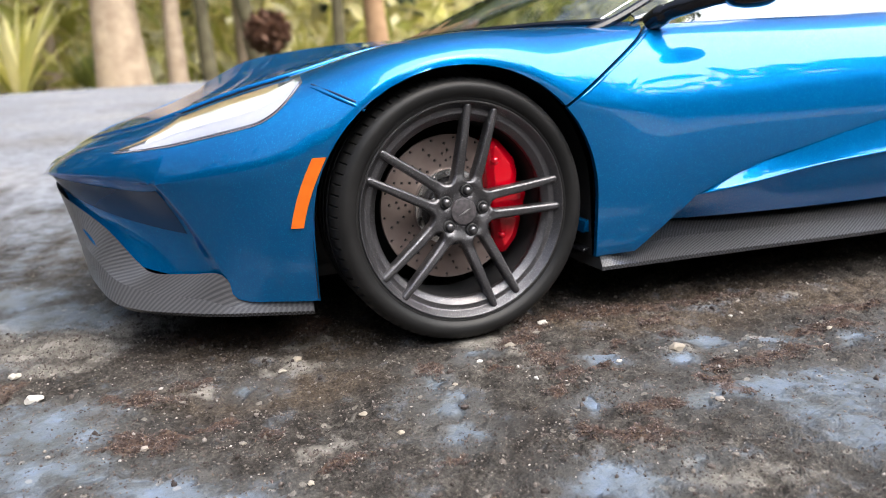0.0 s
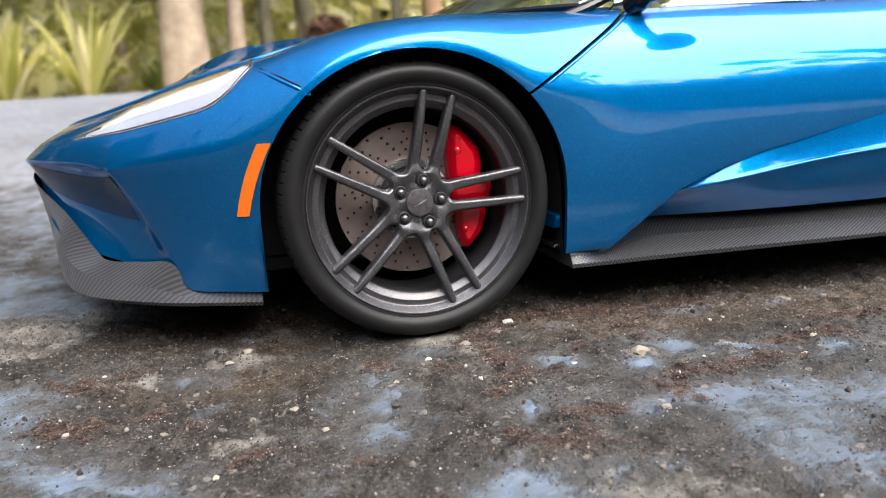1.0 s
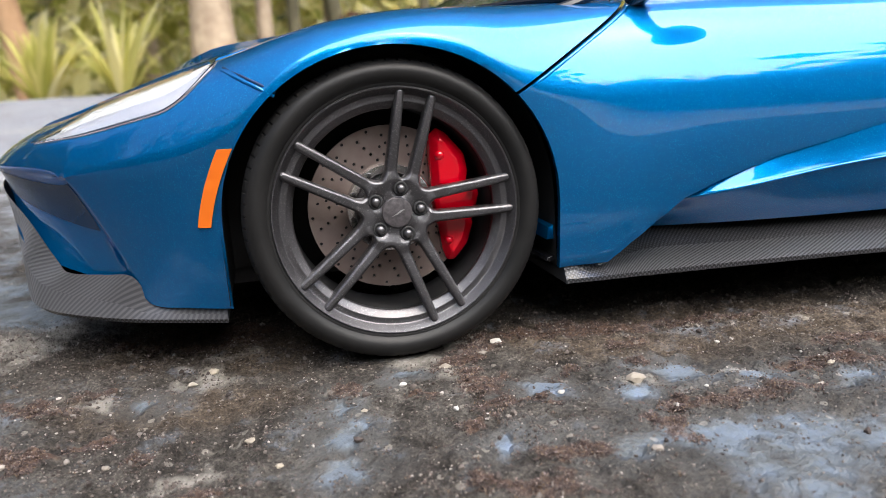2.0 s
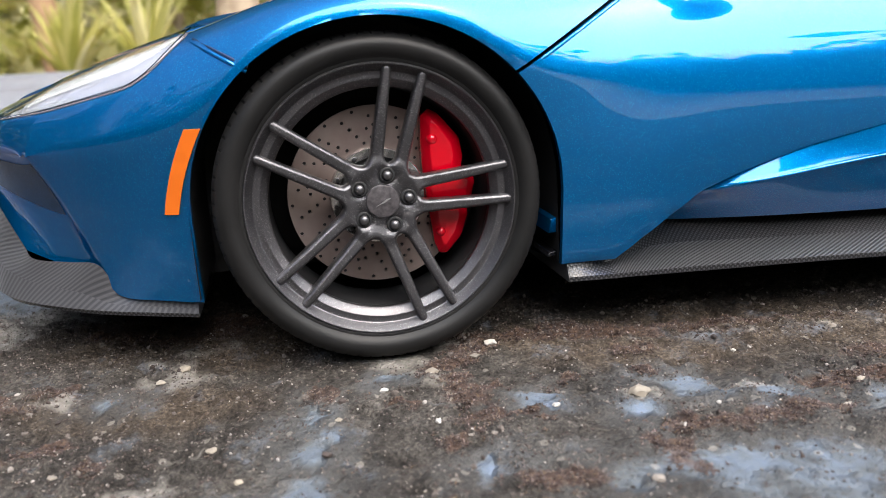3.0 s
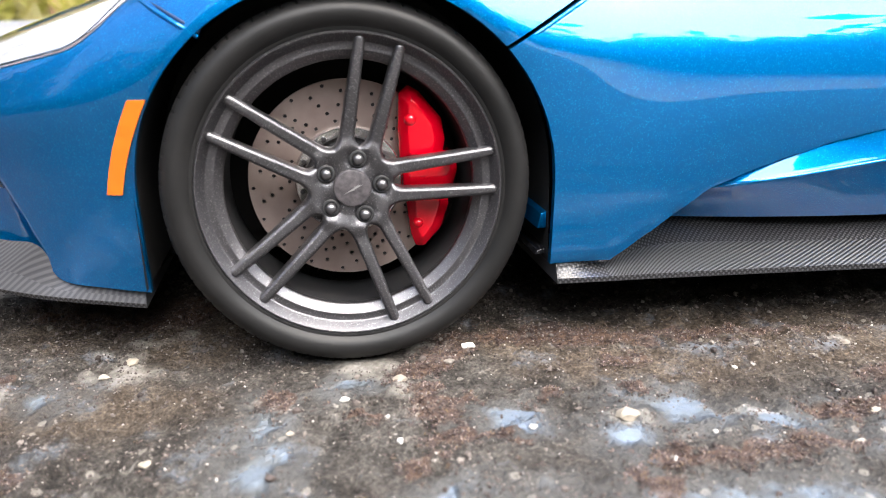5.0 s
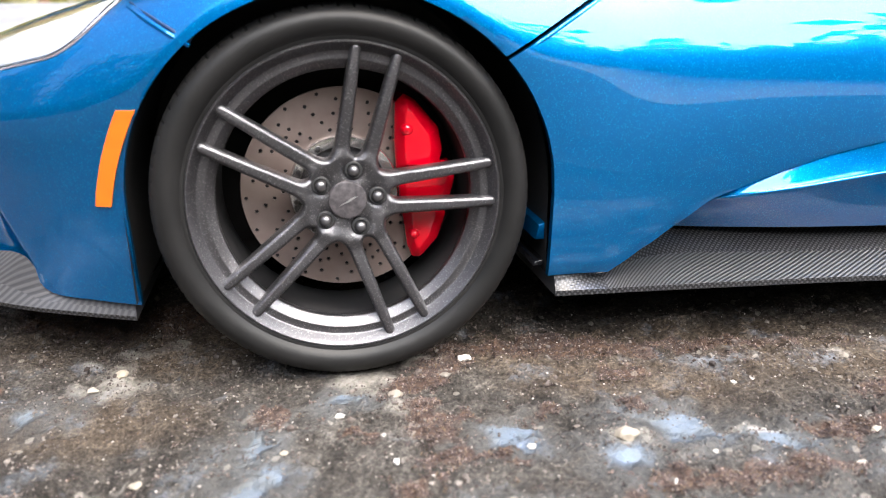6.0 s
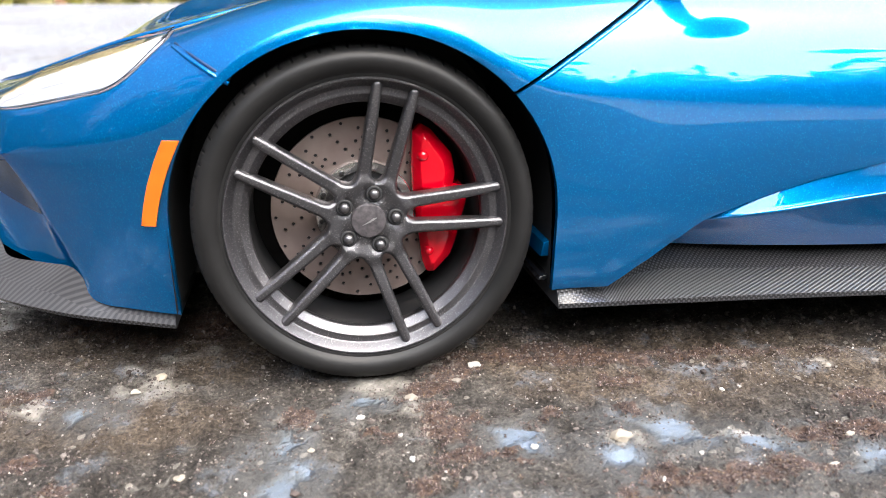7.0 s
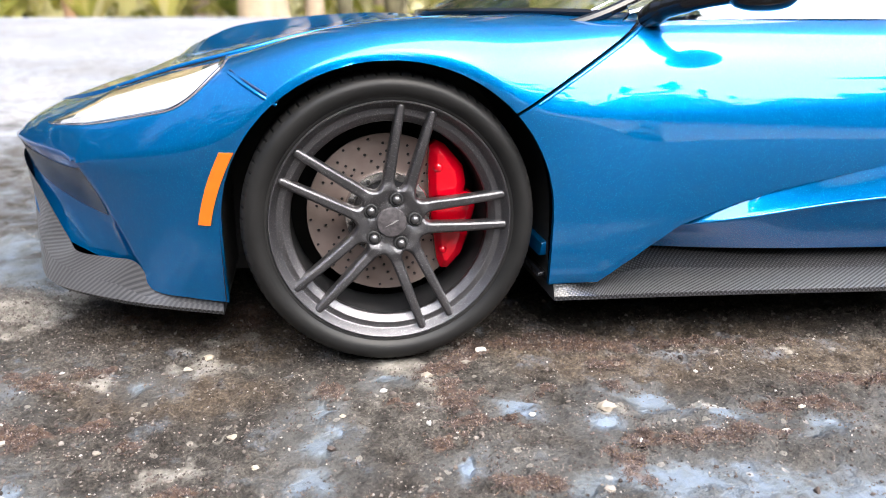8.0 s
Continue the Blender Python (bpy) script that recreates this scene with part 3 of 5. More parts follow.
# The door's section: upright above the sill and ever more inclined towards the belt.
HANG_Z = np.arange(16.0, 46.0, 0.25)
HANG_Y = np.cumsum(np.tan(np.radians(np.interp(HANG_Z, (20, 24, 27, 30, 33, 36.5, 40, 45), (0, 1.5, 3.5, 7, 11, 16.5, 27, 55))))) * 0.25
for rail in (WAIST, EDGE, SHOULDER):
    for k in range(11, 17):
        x, y, z = rail[k]
        side = np.interp(x, (26, 34, 43, 56, 76, 111), (-1.5, -1.7, -2.0, -2.35, -3.3, -6.7))
        share = 0.6 if k == 11 else 1.0
        rail[k] = (x, y + (side + float(np.interp(z, HANG_Z, HANG_Y)) - y) * share, z)
UNDER_EDGE = [tuple(np.array(e) + (np.array(w) - np.array(e)) * 0.09 + np.array((0.35 if e[0] < -42.5 else 0, 0.4 if e[0] < -42.5 else 0, 0))) for e, w in zip(EDGE, WAIST)]
SU, SV = 12, 9
SKIN = loft([SILL, WAIST, UNDER_EDGE, EDGE, SHOULDER, CREST, BONNET, CENTRE], SU, SV)


def eased(P, rounds, keep_rows=(), keep_cols=()):
    """Irons out a grid of points; the kept lines stay crisp."""
    P = P.copy()
    for _ in range(rounds):
        Q = P.copy()
        Q[1:-1, 1:-1] = 0.5 * P[1:-1, 1:-1] + 0.125 * (P[2:, 1:-1] + P[:-2, 1:-1] + P[1:-1, 2:] + P[1:-1, :-2])
        for r in keep_rows:
            Q[r, : 3 * SV] = P[r, : 3 * SV]
        for c in keep_cols:
            crisp = 0.7 * np.clip((11.5 * SU - np.arange(len(P))) / (2.5 * SU), 0, 1)[:, None]
            Q[:, c] = crisp * P[:, c] + (1 - crisp) * Q[:, c]
        P = Q
    return P


SKIN = eased(SKIN, 90, keep_rows=(3 * SU, 4 * SU), keep_cols=(2 * SV, 3 * SV))
SKIN_NORMAL = np.cross(np.gradient(SKIN, axis=0), np.gradient(SKIN, axis=1))
SKIN_NORMAL /= np.maximum(np.linalg.norm(SKIN_NORMAL, axis=2, keepdims=True), 1e-9)
if SKIN_NORMAL[11 * SU, 4 * SV][1] > 0:
    SKIN_NORMAL = -SKIN_NORMAL


def on_skin(u, v, off=0.0):
    """The skin's point at station u and rail v, lifted by off."""
    a, b = min(u * SU, SKIN.shape[0] - 1.001), min(v * SV, SKIN.shape[1] - 1.001)
    i, j = int(a), int(b)
    f, g = a - i, b - j
    w = ((1 - f) * (1 - g), f * (1 - g), (1 - f) * g, f * g)
    pick = lambda A: w[0] * A[i, j] + w[1] * A[i + 1, j] + w[2] * A[i, j + 1] + w[3] * A[i + 1, j + 1]
    return pick(SKIN) + pick(SKIN_NORMAL) * off


def skin_y(x, z, lo=0, hi=6):
    """The skin's y at a place (x, z) of its side."""
    Q = SKIN[:, lo * SV : hi * SV + 1].reshape(-1, 3)
    d = (Q[:, 0] - x) ** 2 + (Q[:, 2] - z) ** 2
    k = np.argsort(d)[:4]
    w = 1 / (d[k] + 1e-3)
    return float((Q[k, 1] * w).sum() / w.sum())


def arch_reach(x, z, cx=0.0):
    """How far (x, z) lies outside the wheel arch; below the axle the arch has upright sides."""
    dx, dz = x - cx, z - HUB
    r = 21.0 + 0.9 * (abs(dx) / 21) ** 2
    if dz < 0:
        return abs(dx) - 22.0
    return math.hypot(dx, dz) - r


def to_arch(x, z, cx=0.0):
    dx, dz = x - cx, z - HUB
    if dz < 0:
        return cx + math.copysign(22.0, dx), z
    r = 21.0 + 0.9 * (abs(dx) / 21) ** 2
    k = r / max(math.hypot(dx, dz), 1e-6)
    return cx + dx * k, HUB + dz * k


AXLES = (0.0, 150.5)
SEAM_A, SEAM_B = Vector((16.85, 0, 33.2)), Vector((37.3, 0, 44.9))
seam_dir = (SEAM_B - SEAM_A).normalized()
seam_across = Vector((seam_dir.z, 0, -seam_dir.x))


def seam_side(p):
    """Below 0: ahead of the door's front seam."""
    return (Vector((p[0], 0, p[2])) - SEAM_A).dot(seam_across)


def snapped(bm, inside, pull):
    """Cuts away the faces that lie wholly inside, and pulls the rest of their edge on to the border."""
    flags = {v: inside(v.co) for v in bm.verts}
    bmesh.ops.delete(bm, geom=[f for f in bm.faces if all(flags[v] for v in f.verts)], context="FACES")
    for v in bm.verts:
        if v.is_valid and flags.get(v):
            v.co = pull(v.co)
    return bm


def arch_cut(bm, cx):
    def inside(p):
        return p.y < 14 and abs(p.x - cx) < 30 and arch_reach(p.x, p.z, cx) < 0

    def pull(p):
        x, z = to_arch(p.x, p.z, cx)
        return Vector((x, p.y, z))

    return snapped(bm, inside, pull)


def rim_edges(bm, depth, select):
    """Folds the chosen border edges inwards, so that the panel shows its thickness."""
    edges = [e for e in bm.edges if e.is_boundary and all(select(v.co) for v in e.verts)]
    for e in edges:
        e.smooth = False
    made = bmesh.ops.extrude_edge_only(bm, edges=edges)["geom"]
    for v in made:
        if isinstance(v, bmesh.types.BMVert):
            v.co.y += depth
    return bm


def mirrored(bm):
    """Adds the far half of the car."""
    made = bmesh.ops.duplicate(bm, geom=bm.verts[:] + bm.edges[:] + bm.faces[:])["geom"]
    for v in made:
        if isinstance(v, bmesh.types.BMVert):
            v.co.y = 2 * MID - v.co.y
    bmesh.ops.reverse_faces(bm, faces=[f for f in made if isinstance(f, bmesh.types.BMFace)])
    return bm


def leaned(bm):
    for v in bm.verts:
        v.co.z += TILT_Y * max(v.co.y, 0)
    return bm


def both(name, bm, mat, parent, label="", smooth=True):
    """A part on the near side and its mirror image on the far side. parent may be such a pair."""
    far = bm.copy()
    for v in far.verts:
        v.co.y = 2 * MID - v.co.y
    bmesh.ops.reverse_faces(far, faces=far.faces)
    pair = parent if isinstance(parent, tuple) else (parent, parent)
    return part(name, leaned(bm), mat, pair[0], label, smooth), part(name, leaned(far), mat, pair[1], label, smooth)


GAP = 0.22


def front_panel():
    bm = grid_mesh(SKIN[: 14 * SU])
    bmesh.ops.delete(bm, geom=[f for f in bm.faces if f.calc_center_median().x > 60], context="FACES")
    back = [f for f in bm.faces if f.calc_center_median().x > 5]
    geom = back + list({e for f in back for e in f.edges}) + list({v for f in back for v in f.verts})
    bmesh.ops.bisect_plane(bm, geom=geom, plane_co=SEAM_A - seam_across * GAP, plane_no=seam_across, clear_outer=False)
    bmesh.ops.delete(bm, geom=[f for f in bm.faces if f.calc_center_median().x > 5 and seam_side(f.calc_center_median()) > -GAP], context="FACES")
    arch_cut(bm, 0.0)
    return bm


def door_panel():
    bm = grid_mesh(SKIN[9 * SU : 17 * SU])
    bmesh.ops.delete(bm, geom=[f for f in bm.faces if f.calc_center_median().x > 122 or f.calc_center_median().y > 7.6], context="FACES")
    geom = bm.verts[:] + bm.edges[:] + bm.faces[:]
    bmesh.ops.bisect_plane(bm, geom=geom, plane_co=SEAM_A + seam_across * GAP, plane_no=seam_across, clear_outer=False)
    bmesh.ops.delete(bm, geom=[f for f in bm.faces if seam_side(f.calc_center_median()) < GAP], context="FACES")
    arch_cut(bm, 0.0)
    low = lambda x: float(np.interp(x, (22, 29.2, 40.3, 46, 55, 75, 110), (8.8, 8.8, 16.8, 19.0, 21.6, 25.6, 31)))
    snapped(bm, lambda p: p.z < low(p.x), lambda p: Vector((p.x, p.y, low(p.x))))
    return bm


def rear_panel():
    bm = grid_mesh(SKIN[15 * SU :])
    bmesh.ops.delete(bm, geom=[f for f in bm.faces if f.calc_center_median().x < 122.4], context="FACES")
    arch_cut(bm, 150.5)
    return bm


def finish_panel(bm):
    bmesh.ops.recalc_face_normals(bm, faces=bm.faces)
    return rim_edges(bm, 0.9, lambda p: p.y < 20)


clam = part("front_clamshell", leaned(mirrored(finish_panel(front_panel()))), PAINT, car, "glossy blue metallic nose, wings and bonnet")
near_door = finish_panel(door_panel())
far_door = near_door.copy()
for v in far_door.verts:
    v.co.y = 2 * MID - v.co.y
bmesh.ops.reverse_faces(far_door, faces=far_door.faces)
door = part("door", leaned(near_door), PAINT, car, "glossy blue metallic door skin")
part("door", leaned(far_door), PAINT, car)
part("rear_clamshell", leaned(mirrored(finish_panel(rear_panel()))), PAINT, car)

# the dark inner body behind gaps and openings
bm = bmesh.new()
inner = SKIN[4 * SU :: SU].copy()
inner[..., 1] += 3.0
inner[..., 2] -= 2.2
grid_mesh(inner[:, 4 * SV :], bm)
part("inner_body", leaned(mirrored(bm)), BLACK, car)

# floor pan
bm = prism([(-48, 6.6), (195, 6.6), (195, 9), (-48, 9)], 22, 84)
part("floor_pan", leaned(bm), BLACK, car, smooth=False)


def liner(cx):
    """The black inside of a wheel arch."""
    bm = bmesh.new()
    pts = [(-22.3, 8.6)] + [(22.3 * math.cos(a), HUB + 22.3 * math.sin(a)) for a in np.linspace(math.pi, 0, 25)] + [(22.3, 8.6)]
    P = np.array([[(cx + x, y, z) for y in (2.2, 6, 14, 22)] for x, z in pts])
    grid_mesh(P, bm)
    back = [bm.verts.new((cx + x, 22, z)) for x, z in pts]
    bm.faces.new(back)
    return bm


for cx in AXLES:
    both("arch_liner", liner(cx), BLACK, car)

both("inner_sill", prism([(21.2, 12.4), (22.25, 12.4), (22.25, 14.4), (21.5, 14.2)], 2.8, 20.0, None, 0.2), PAINT, car, "blue inner sill behind the tyre")
both("arch_brace", prism([(21.0, 9.3), (22.25, 9.3), (22.25, 10.0), (21.2, 9.8)], 2.8, 20.0, None, 0.12), GLOSS_BLACK, car)

# rocker: the blue blade below the door, and the carbon skirt under it
ROCKER = [
    [(33, 7, 17.6), (39.8, 3.0, 17.6), (50, 1.5, 20.6), (62, 0.8, 23.9), (82, -0.9, 27.6), (112, -3.9, 31.8)],
    [(33, 7, 17.45), (40.0, 2.9, 17.4), (50, 1.32, 20.35), (62, 0.62, 23.65), (82, -1.08, 27.35), (112, -4.08, 31.55)],
    [(33, 7, 17.3), (40.1, 2.8, 17.2), (50, 1.2, 20.1), (62, 0.5, 23.4), (82, -1.2, 27.1), (112, -4.2, 31.25)],
    [(33, 7, 17.0), (40.2, 2.6, 16.9), (50, 0.7, 18.9), (63, 0.1, 21.4), (82, -1.65, 24.0), (112, -4.65, 27.0)],
    [(33, 7, 16.8), (40.3, 2.4, 16.65), (50, 0.45, 18.3), (64, -0.25, 20.3), (82, -2.15, 21.8), (112, -5.15, 24.1)],
    [(33, 7, 16.6), (40.3, 2.3, 16.4), (50, 0.25, 17.8), (65, -0.5, 19.6), (82, -2.45, 21.0), (112, -5.45, 23.3)],
    [(33, 7.4, 16.0), (40.3, 2.9, 16.0), (50, 0.6, 17.1), (65, -0.15, 18.8), (82, -2.1, 20.1), (112, -5.1, 22.3)],
    [(32, 9.8, 14), (40, 6.0, 14.0), (52, 2.8, 14.4), (65, 1.1, 15.2), (82, -0.8, 16), (112, -3.7, 17.4)],
    [(31, 10.5, 11.7), (38.5, 8.4, 11.5), (54, 5.2, 11.6), (73, 2.6, 11.6), (90, 1.0, 11.7), (113, -1.4, 11.8)],
]
ROCKER = [[(x, y - float(np.interp(x, (33, 40, 50, 62), (0, 0.8, 1.9, 2.3))), z) for x, y, z in rail] for rail in ROCKER]
Q = loft(ROCKER, 10, 5)
bm = leaned(grid_mesh(Q))
bmesh.ops.recalc_face_normals(bm, faces=bm.faces)
rocker = part("rocker", bm, PAINT, car, "blue blade-shaped rocker panel")
for k, r in ((1, 0.26), (5, 0.2)):
    part("rocker_edge", leaned(tube(spline(ROCKER[k][1:], 10), r, sides=10)), PAINT, rocker, "bright rounded edge")
SKIRT = [
    [(22.7, 0.5, 8.75), (29.0, 2.4, 8.75), (33, 6.0, 10.6), (38.5, 8.8, 11.6), (54, 7.2, 11.3), (73, 4.6, 11.3), (90, 3.2, 11.4), (115, 0.7, 11.5)],
    [(22.7, 0.3, 8.2), (29.0, 1.9, 8.1), (33, 3.6, 8.5), (39.5, 4.6, 8.85), (54, 2.3, 8.75), (72, -0.3, 8.7), (90, -2.1, 8.7), (115, -4.6, 8.7)],
    [(22.7, -0.2, 7.2), (29.0, -0.5, 7.1), (33, -0.8, 7.1), (39.5, -1.2, 7.05), (54, -2.3, 6.9), (72, -4.2, 6.8), (90, -5.6, 6.8), (115, -7.5, 6.8)],
    [(22.7, -0.2, 6.6), (29.0, -0.5, 6.5), (33, -0.8, 6.5), (39.5, -1.2, 6.4), (54, -2.3, 6.25), (72, -4.2, 6.15), (90, -5.6, 6.1), (115, -7.5, 6.1)],
    [(22.7, 20, 6.4), (29.0, 20, 6.4), (33, 20, 6.4), (39.5, 20, 6.3), (54, 20, 6.2), (72, 20, 6.1), (90, 20, 6.1), (115, 20, 6.1)],
]


def carbon_shell(rails, sub, bars, steps=4, plain_to=0.0):
    """Strips between rails, with the weave laid along them; bars names the strips that show slanting bars, from plain_to on."""
    lines = [spline(r, sub) for r in rails]
    bm = bmesh.new()
    uv = bm.loops.layers.uv.new("weave")
    across0 = 0.0
    for n, (a, b) in enumerate(zip(lines, lines[1:])):
        along = np.r_[0, np.cumsum(np.linalg.norm(np.diff(a, axis=0), axis=1))]
        P = np.array([a + (b - a) * k / steps for k in range(steps + 1)]).transpose(1, 0, 2)
        vs = [[bm.verts.new(P[i, j]) for j in range(steps + 1)] for i in range(len(a))]
        for i in range(len(a) - 1):
            for j in range(steps):
                f = bm.faces.new((vs[i][j], vs[i + 1][j], vs[i + 1][j + 1], vs[i][j + 1]))
                f.material_index = 1 if n in bars and not (20 < P[i, j][0] < plain_to) else 0
                for loop, (p, q) in zip(f.loops, ((i, j), (i + 1, j), (i + 1, j + 1), (i, j + 1))):
                    loop[uv].uv = (along[p], across0 + np.linalg.norm(P[p, q] - P[p, 0]))
        across0 += 7.77
    bm.faces.new([bm.verts.new(l[0]) for l in lines])
    bmesh.ops.remove_doubles(bm, verts=bm.verts, dist=0.005)
    bmesh.ops.recalc_face_normals(bm, faces=bm.faces)
    return bm


for ob in both("side_skirt", carbon_shell(SKIRT, 8, (1,), plain_to=28.5), CARBON, car, "black carbon fibre side skirt", smooth=False):
    ob.data.materials.append(CARBON_BARS)

# splitter: carbon blade round the nose
SPLIT = [
    [(-22.9, 4.6, 8.3), (-28, 6.8, 8.35), (-32.3, 9.2, 8.5), (-34.8, 10.0, 12.3), (-39, 13.2, 12.3), (-43.9, 16.0, 12.5), (-46.2, 19.9, 13.6), (-50.6, 26.0, 18.6), (-57.5, 39.6, 22.6), (-59.8, 53, 24.0)],
    [(-22.9, 4.2, 7.2), (-28, 6.5, 7.3), (-33.5, 9.1, 7.4), (-37.5, 11.2, 8.6), (-42, 14.0, 9.2), (-46.5, 17.3, 10.0), (-50, 21.5, 11.2), (-53.4, 29, 14), (-56.4, 40, 16), (-58, 53, 17)],
    [(-22.9, 4.0, 6.6), (-28, 6.2, 6.6), (-34, 8.9, 6.6), (-38.5, 11.2, 6.7), (-43.5, 14.2, 6.9), (-47.5, 17.2, 7.2), (-50.6, 20.8, 7.8), (-53.4, 29, 8.8), (-55.6, 40, 9.4), (-57, 53, 9.6)],
    [(-22.9, 4.1, 6.1), (-28, 6.3, 6.1), (-34, 9.0, 6.1), (-38.5, 11.4, 6.2), (-43.5, 14.6, 6.4), (-47.5, 17.8, 6.6), (-50.2, 21.6, 7.2), (-52.8, 30, 8.0), (-55, 41, 8.6), (-56.4, 53, 8.8)],
    [(-22.9, 30, 6.1), (-28, 30, 6.1), (-32, 32, 6.1), (-36, 34, 6.2), (-40, 36, 6.4), (-43, 38, 6.6), (-46, 41, 7.0), (-48, 45, 7.4), (-50, 49, 7.8), (-52, 53, 8)],
]


for ob in both("front_splitter", carbon_shell(SPLIT, 8, (0, 1)), CARBON, car, "black carbon fibre front splitter", smooth=False):
    ob.data.materials.append(CARBON_SOFT)

# side marker on the wing
bm = bmesh.new()
P = []
for k in range(9):
    s = k / 8
    z = 28.85 - 9.6 * s
    x0 = -21.4 - 3.6 * s - 1.7 * s * (1 - s)
    w = 1.85 - 0.2 * s
    P.append([(x, skin_y(x, z) - 0.25, z) for x in (x0, x0 + w * 0.5, x0 + w)])
P = np.array(P)
back = P.copy()
back[..., 1] += 0.6
grid_mesh(P, bm)
ring = [(0, 0), (0, 1), (0, 2)] + [(k, 2) for k in range(1, 9)] + [(8, 1), (8, 0)] + [(k, 0) for k in range(7, 0, -1)]
for a, b in zip(ring, ring[1:] + ring[:1]):
    bm.faces.new([bm.verts.new(q) for q in (P[a], P[b], back[b], back[a])])
bmesh.ops.remove_doubles(bm, verts=bm.verts, dist=0.001)
bmesh.ops.recalc_face_normals(bm, faces=bm.faces)
part("side_marker", bm, ORANGE, car, "orange side marker", smooth=False)


def skin_strip(us, lows, highs, off, n=6):
    """A patch that follows the skin between two rails."""
    return np.array([[on_skin(u, lo + (hi - lo) * k / n, off) for k in range(n + 1)] for u, lo, hi in zip(us, lows, highs)])


part("panel_gap", tube([(x, skin_y(x, z, 3, 6) + 0.06, z) for x, z in zip(np.linspace(-19.6, -13.7, 9), np.linspace(38.6, 35.1, 9))], 0.2), SEAM, car, "dark gap between nose and wing")

part("gap_ridge", tube([(x, skin_y(x, z, 3, 6) + 0.05, z) for x, z in zip(np.linspace(-19.8, -13.9, 9), np.linspace(38.2, 34.65, 9))], 0.24), PAINT, car)

both("seam_edge", tube([(SEAM_A + seam_dir * d + seam_across * 0.42 + Vector((0, skin_y(*(SEAM_A + seam_dir * d + seam_across * 0.42).xz, 3, 6) - 0.02, 0))) for d in np.linspace(0.6, 22.5, 40)], 0.2, sides=10), PAINT, door, "rounded front edge of the door")

# dark patch under the nose: shade and dark reflection put into its colour
us = np.linspace(0.7, 2.95, 30)
both("front_intake", grid_mesh(skin_strip(us, 0.92 + 0 * us, 1.88 + 0 * us, 0.06)), NOSE_SHADE, car, "dark navy patch below the nose, its shade and dark reflection put into colour")

# headlamp: housing, reflector, amber strip and clear cover
def lamp_patch(lo, hi, off, u0=2.0, u1=5.95):
    us = np.linspace(u0, u1, 40)
    t = (us - 2.0) / 4.0
    low = 4.0 + 0.02 * np.sin(t * math.pi) - 0.12 * t + 0.85 * np.clip((t - 0.8) / 0.2, 0, 1) ** 2
    high = 4.04 + 0.92 * np.clip(t * 2.6, 0, 1) ** 0.8
    a, b = low + (high - low) * lo, low + (high - low) * hi
    return skin_strip(us, a, b, off, 8)


lamp = both("headlamp", grid_mesh(lamp_patch(0, 1, 0.08)), LAMP_DARK, car, "swept-back clear headlamp")
both("lamp_housing", grid_mesh(lamp_patch(0.07, 0.5, 0.12, 2.3, 5.9)), LAMP_GREY, lamp)
both("reflector", grid_mesh(lamp_patch(0.36, 0.74, 0.17, 2.6, 5.85)), LAMP_WHITE, lamp, "white light strip")
both("amber_strip", grid_mesh(lamp_patch(0.72, 0.97, 0.17, 2.1, 5.6)), LAMP_GOLD, lamp, "amber strip")
for ob in both("lens", sheet(lamp_patch(0.0, 1.0, 0.4), 0.12), GLASS, lamp, "clear cover"):
    ob.visible_shadow = False

us = np.linspace(3.1, 5.8, 30)
taper = np.sin(np.clip((us - 3.05) / 0.9, 0, 1) * math.pi / 2)
vent = both("bonnet_vent", grid_mesh(skin_strip(us, 5.26 - 0.27 * taper, 5.32 + 0 * us, 0.09)), SLOT, car, "dark bonnet vent slot")
both("vent_edge", tube([tuple(on_skin(u, 5.25 - 0.27 * math.sin(min(1, max(0, (u - 3.05) / 0.9)) * math.pi / 2), 0.1)) for u in np.linspace(3.0, 5.8, 30)], 0.2), PAINT, vent)
both("bonnet_ridge", tube([tuple(on_skin(u, 5.36 + 0.02 * u, 0.0)) for u in np.linspace(0.6, 8.8, 70)], [0.1 + 0.32 * math.sin(k / 69 * math.pi) ** 0.5 for k in range(70)], sides=12), PAINT, car, "raised ridge along the bonnet's edge")

# cabin: windscreen, side glass, roof
GLASS_BASE = [(12, 53, 45.2), (13, 42, 45.4), (17, 30, 45.6), (24, 18, 45.7), (32, 9.5, 45.4)]
GLASS_TOP = [(58, 53, 60.5), (58.5, 44, 60.2), (59.5, 36, 59.4), (61, 25, 58.2), (62.5, 19, 57)]
GLASS_MID = [(34, 53, 54.4), (35, 43, 54.2), (37.5, 32, 53.6), (42, 20, 52.6), (47, 13, 51.6)]
bm = sheet(loft([GLASS_BASE, GLASS_MID, GLASS_TOP], 8, 10), 0.3)
screen = part("windscreen", leaned(mirrored(bm)), TINT, car, "clear curved windscreen")
PILLAR = [(24, 10.5, 43.0), (32, 9.5, 45.4), (47, 12.8, 51.6), (62.5, 18.6, 57), (75, 20, 59), (95, 20, 58.5), (115, 18, 54), (132, 16, 48.5)]
both("a_pillar", tube(spline(PILLAR, 8), 0.75), GLOSS_BLACK, car, "gloss black windscreen pillar")
SIDE_BASE = [(34, 8.2, 44.5), (50, 7.4, 44.4), (66, 7.2, 44.4), (80, 7, 44.3), (100, 6.8, 44.6), (120, 10, 46)]
SIDE_TOP = [(35, 9.4, 46.2), (50, 13.6, 52.4), (64, 18.5, 57), (78, 19.6, 58.4), (98, 19, 57.4), (121, 15, 50)]
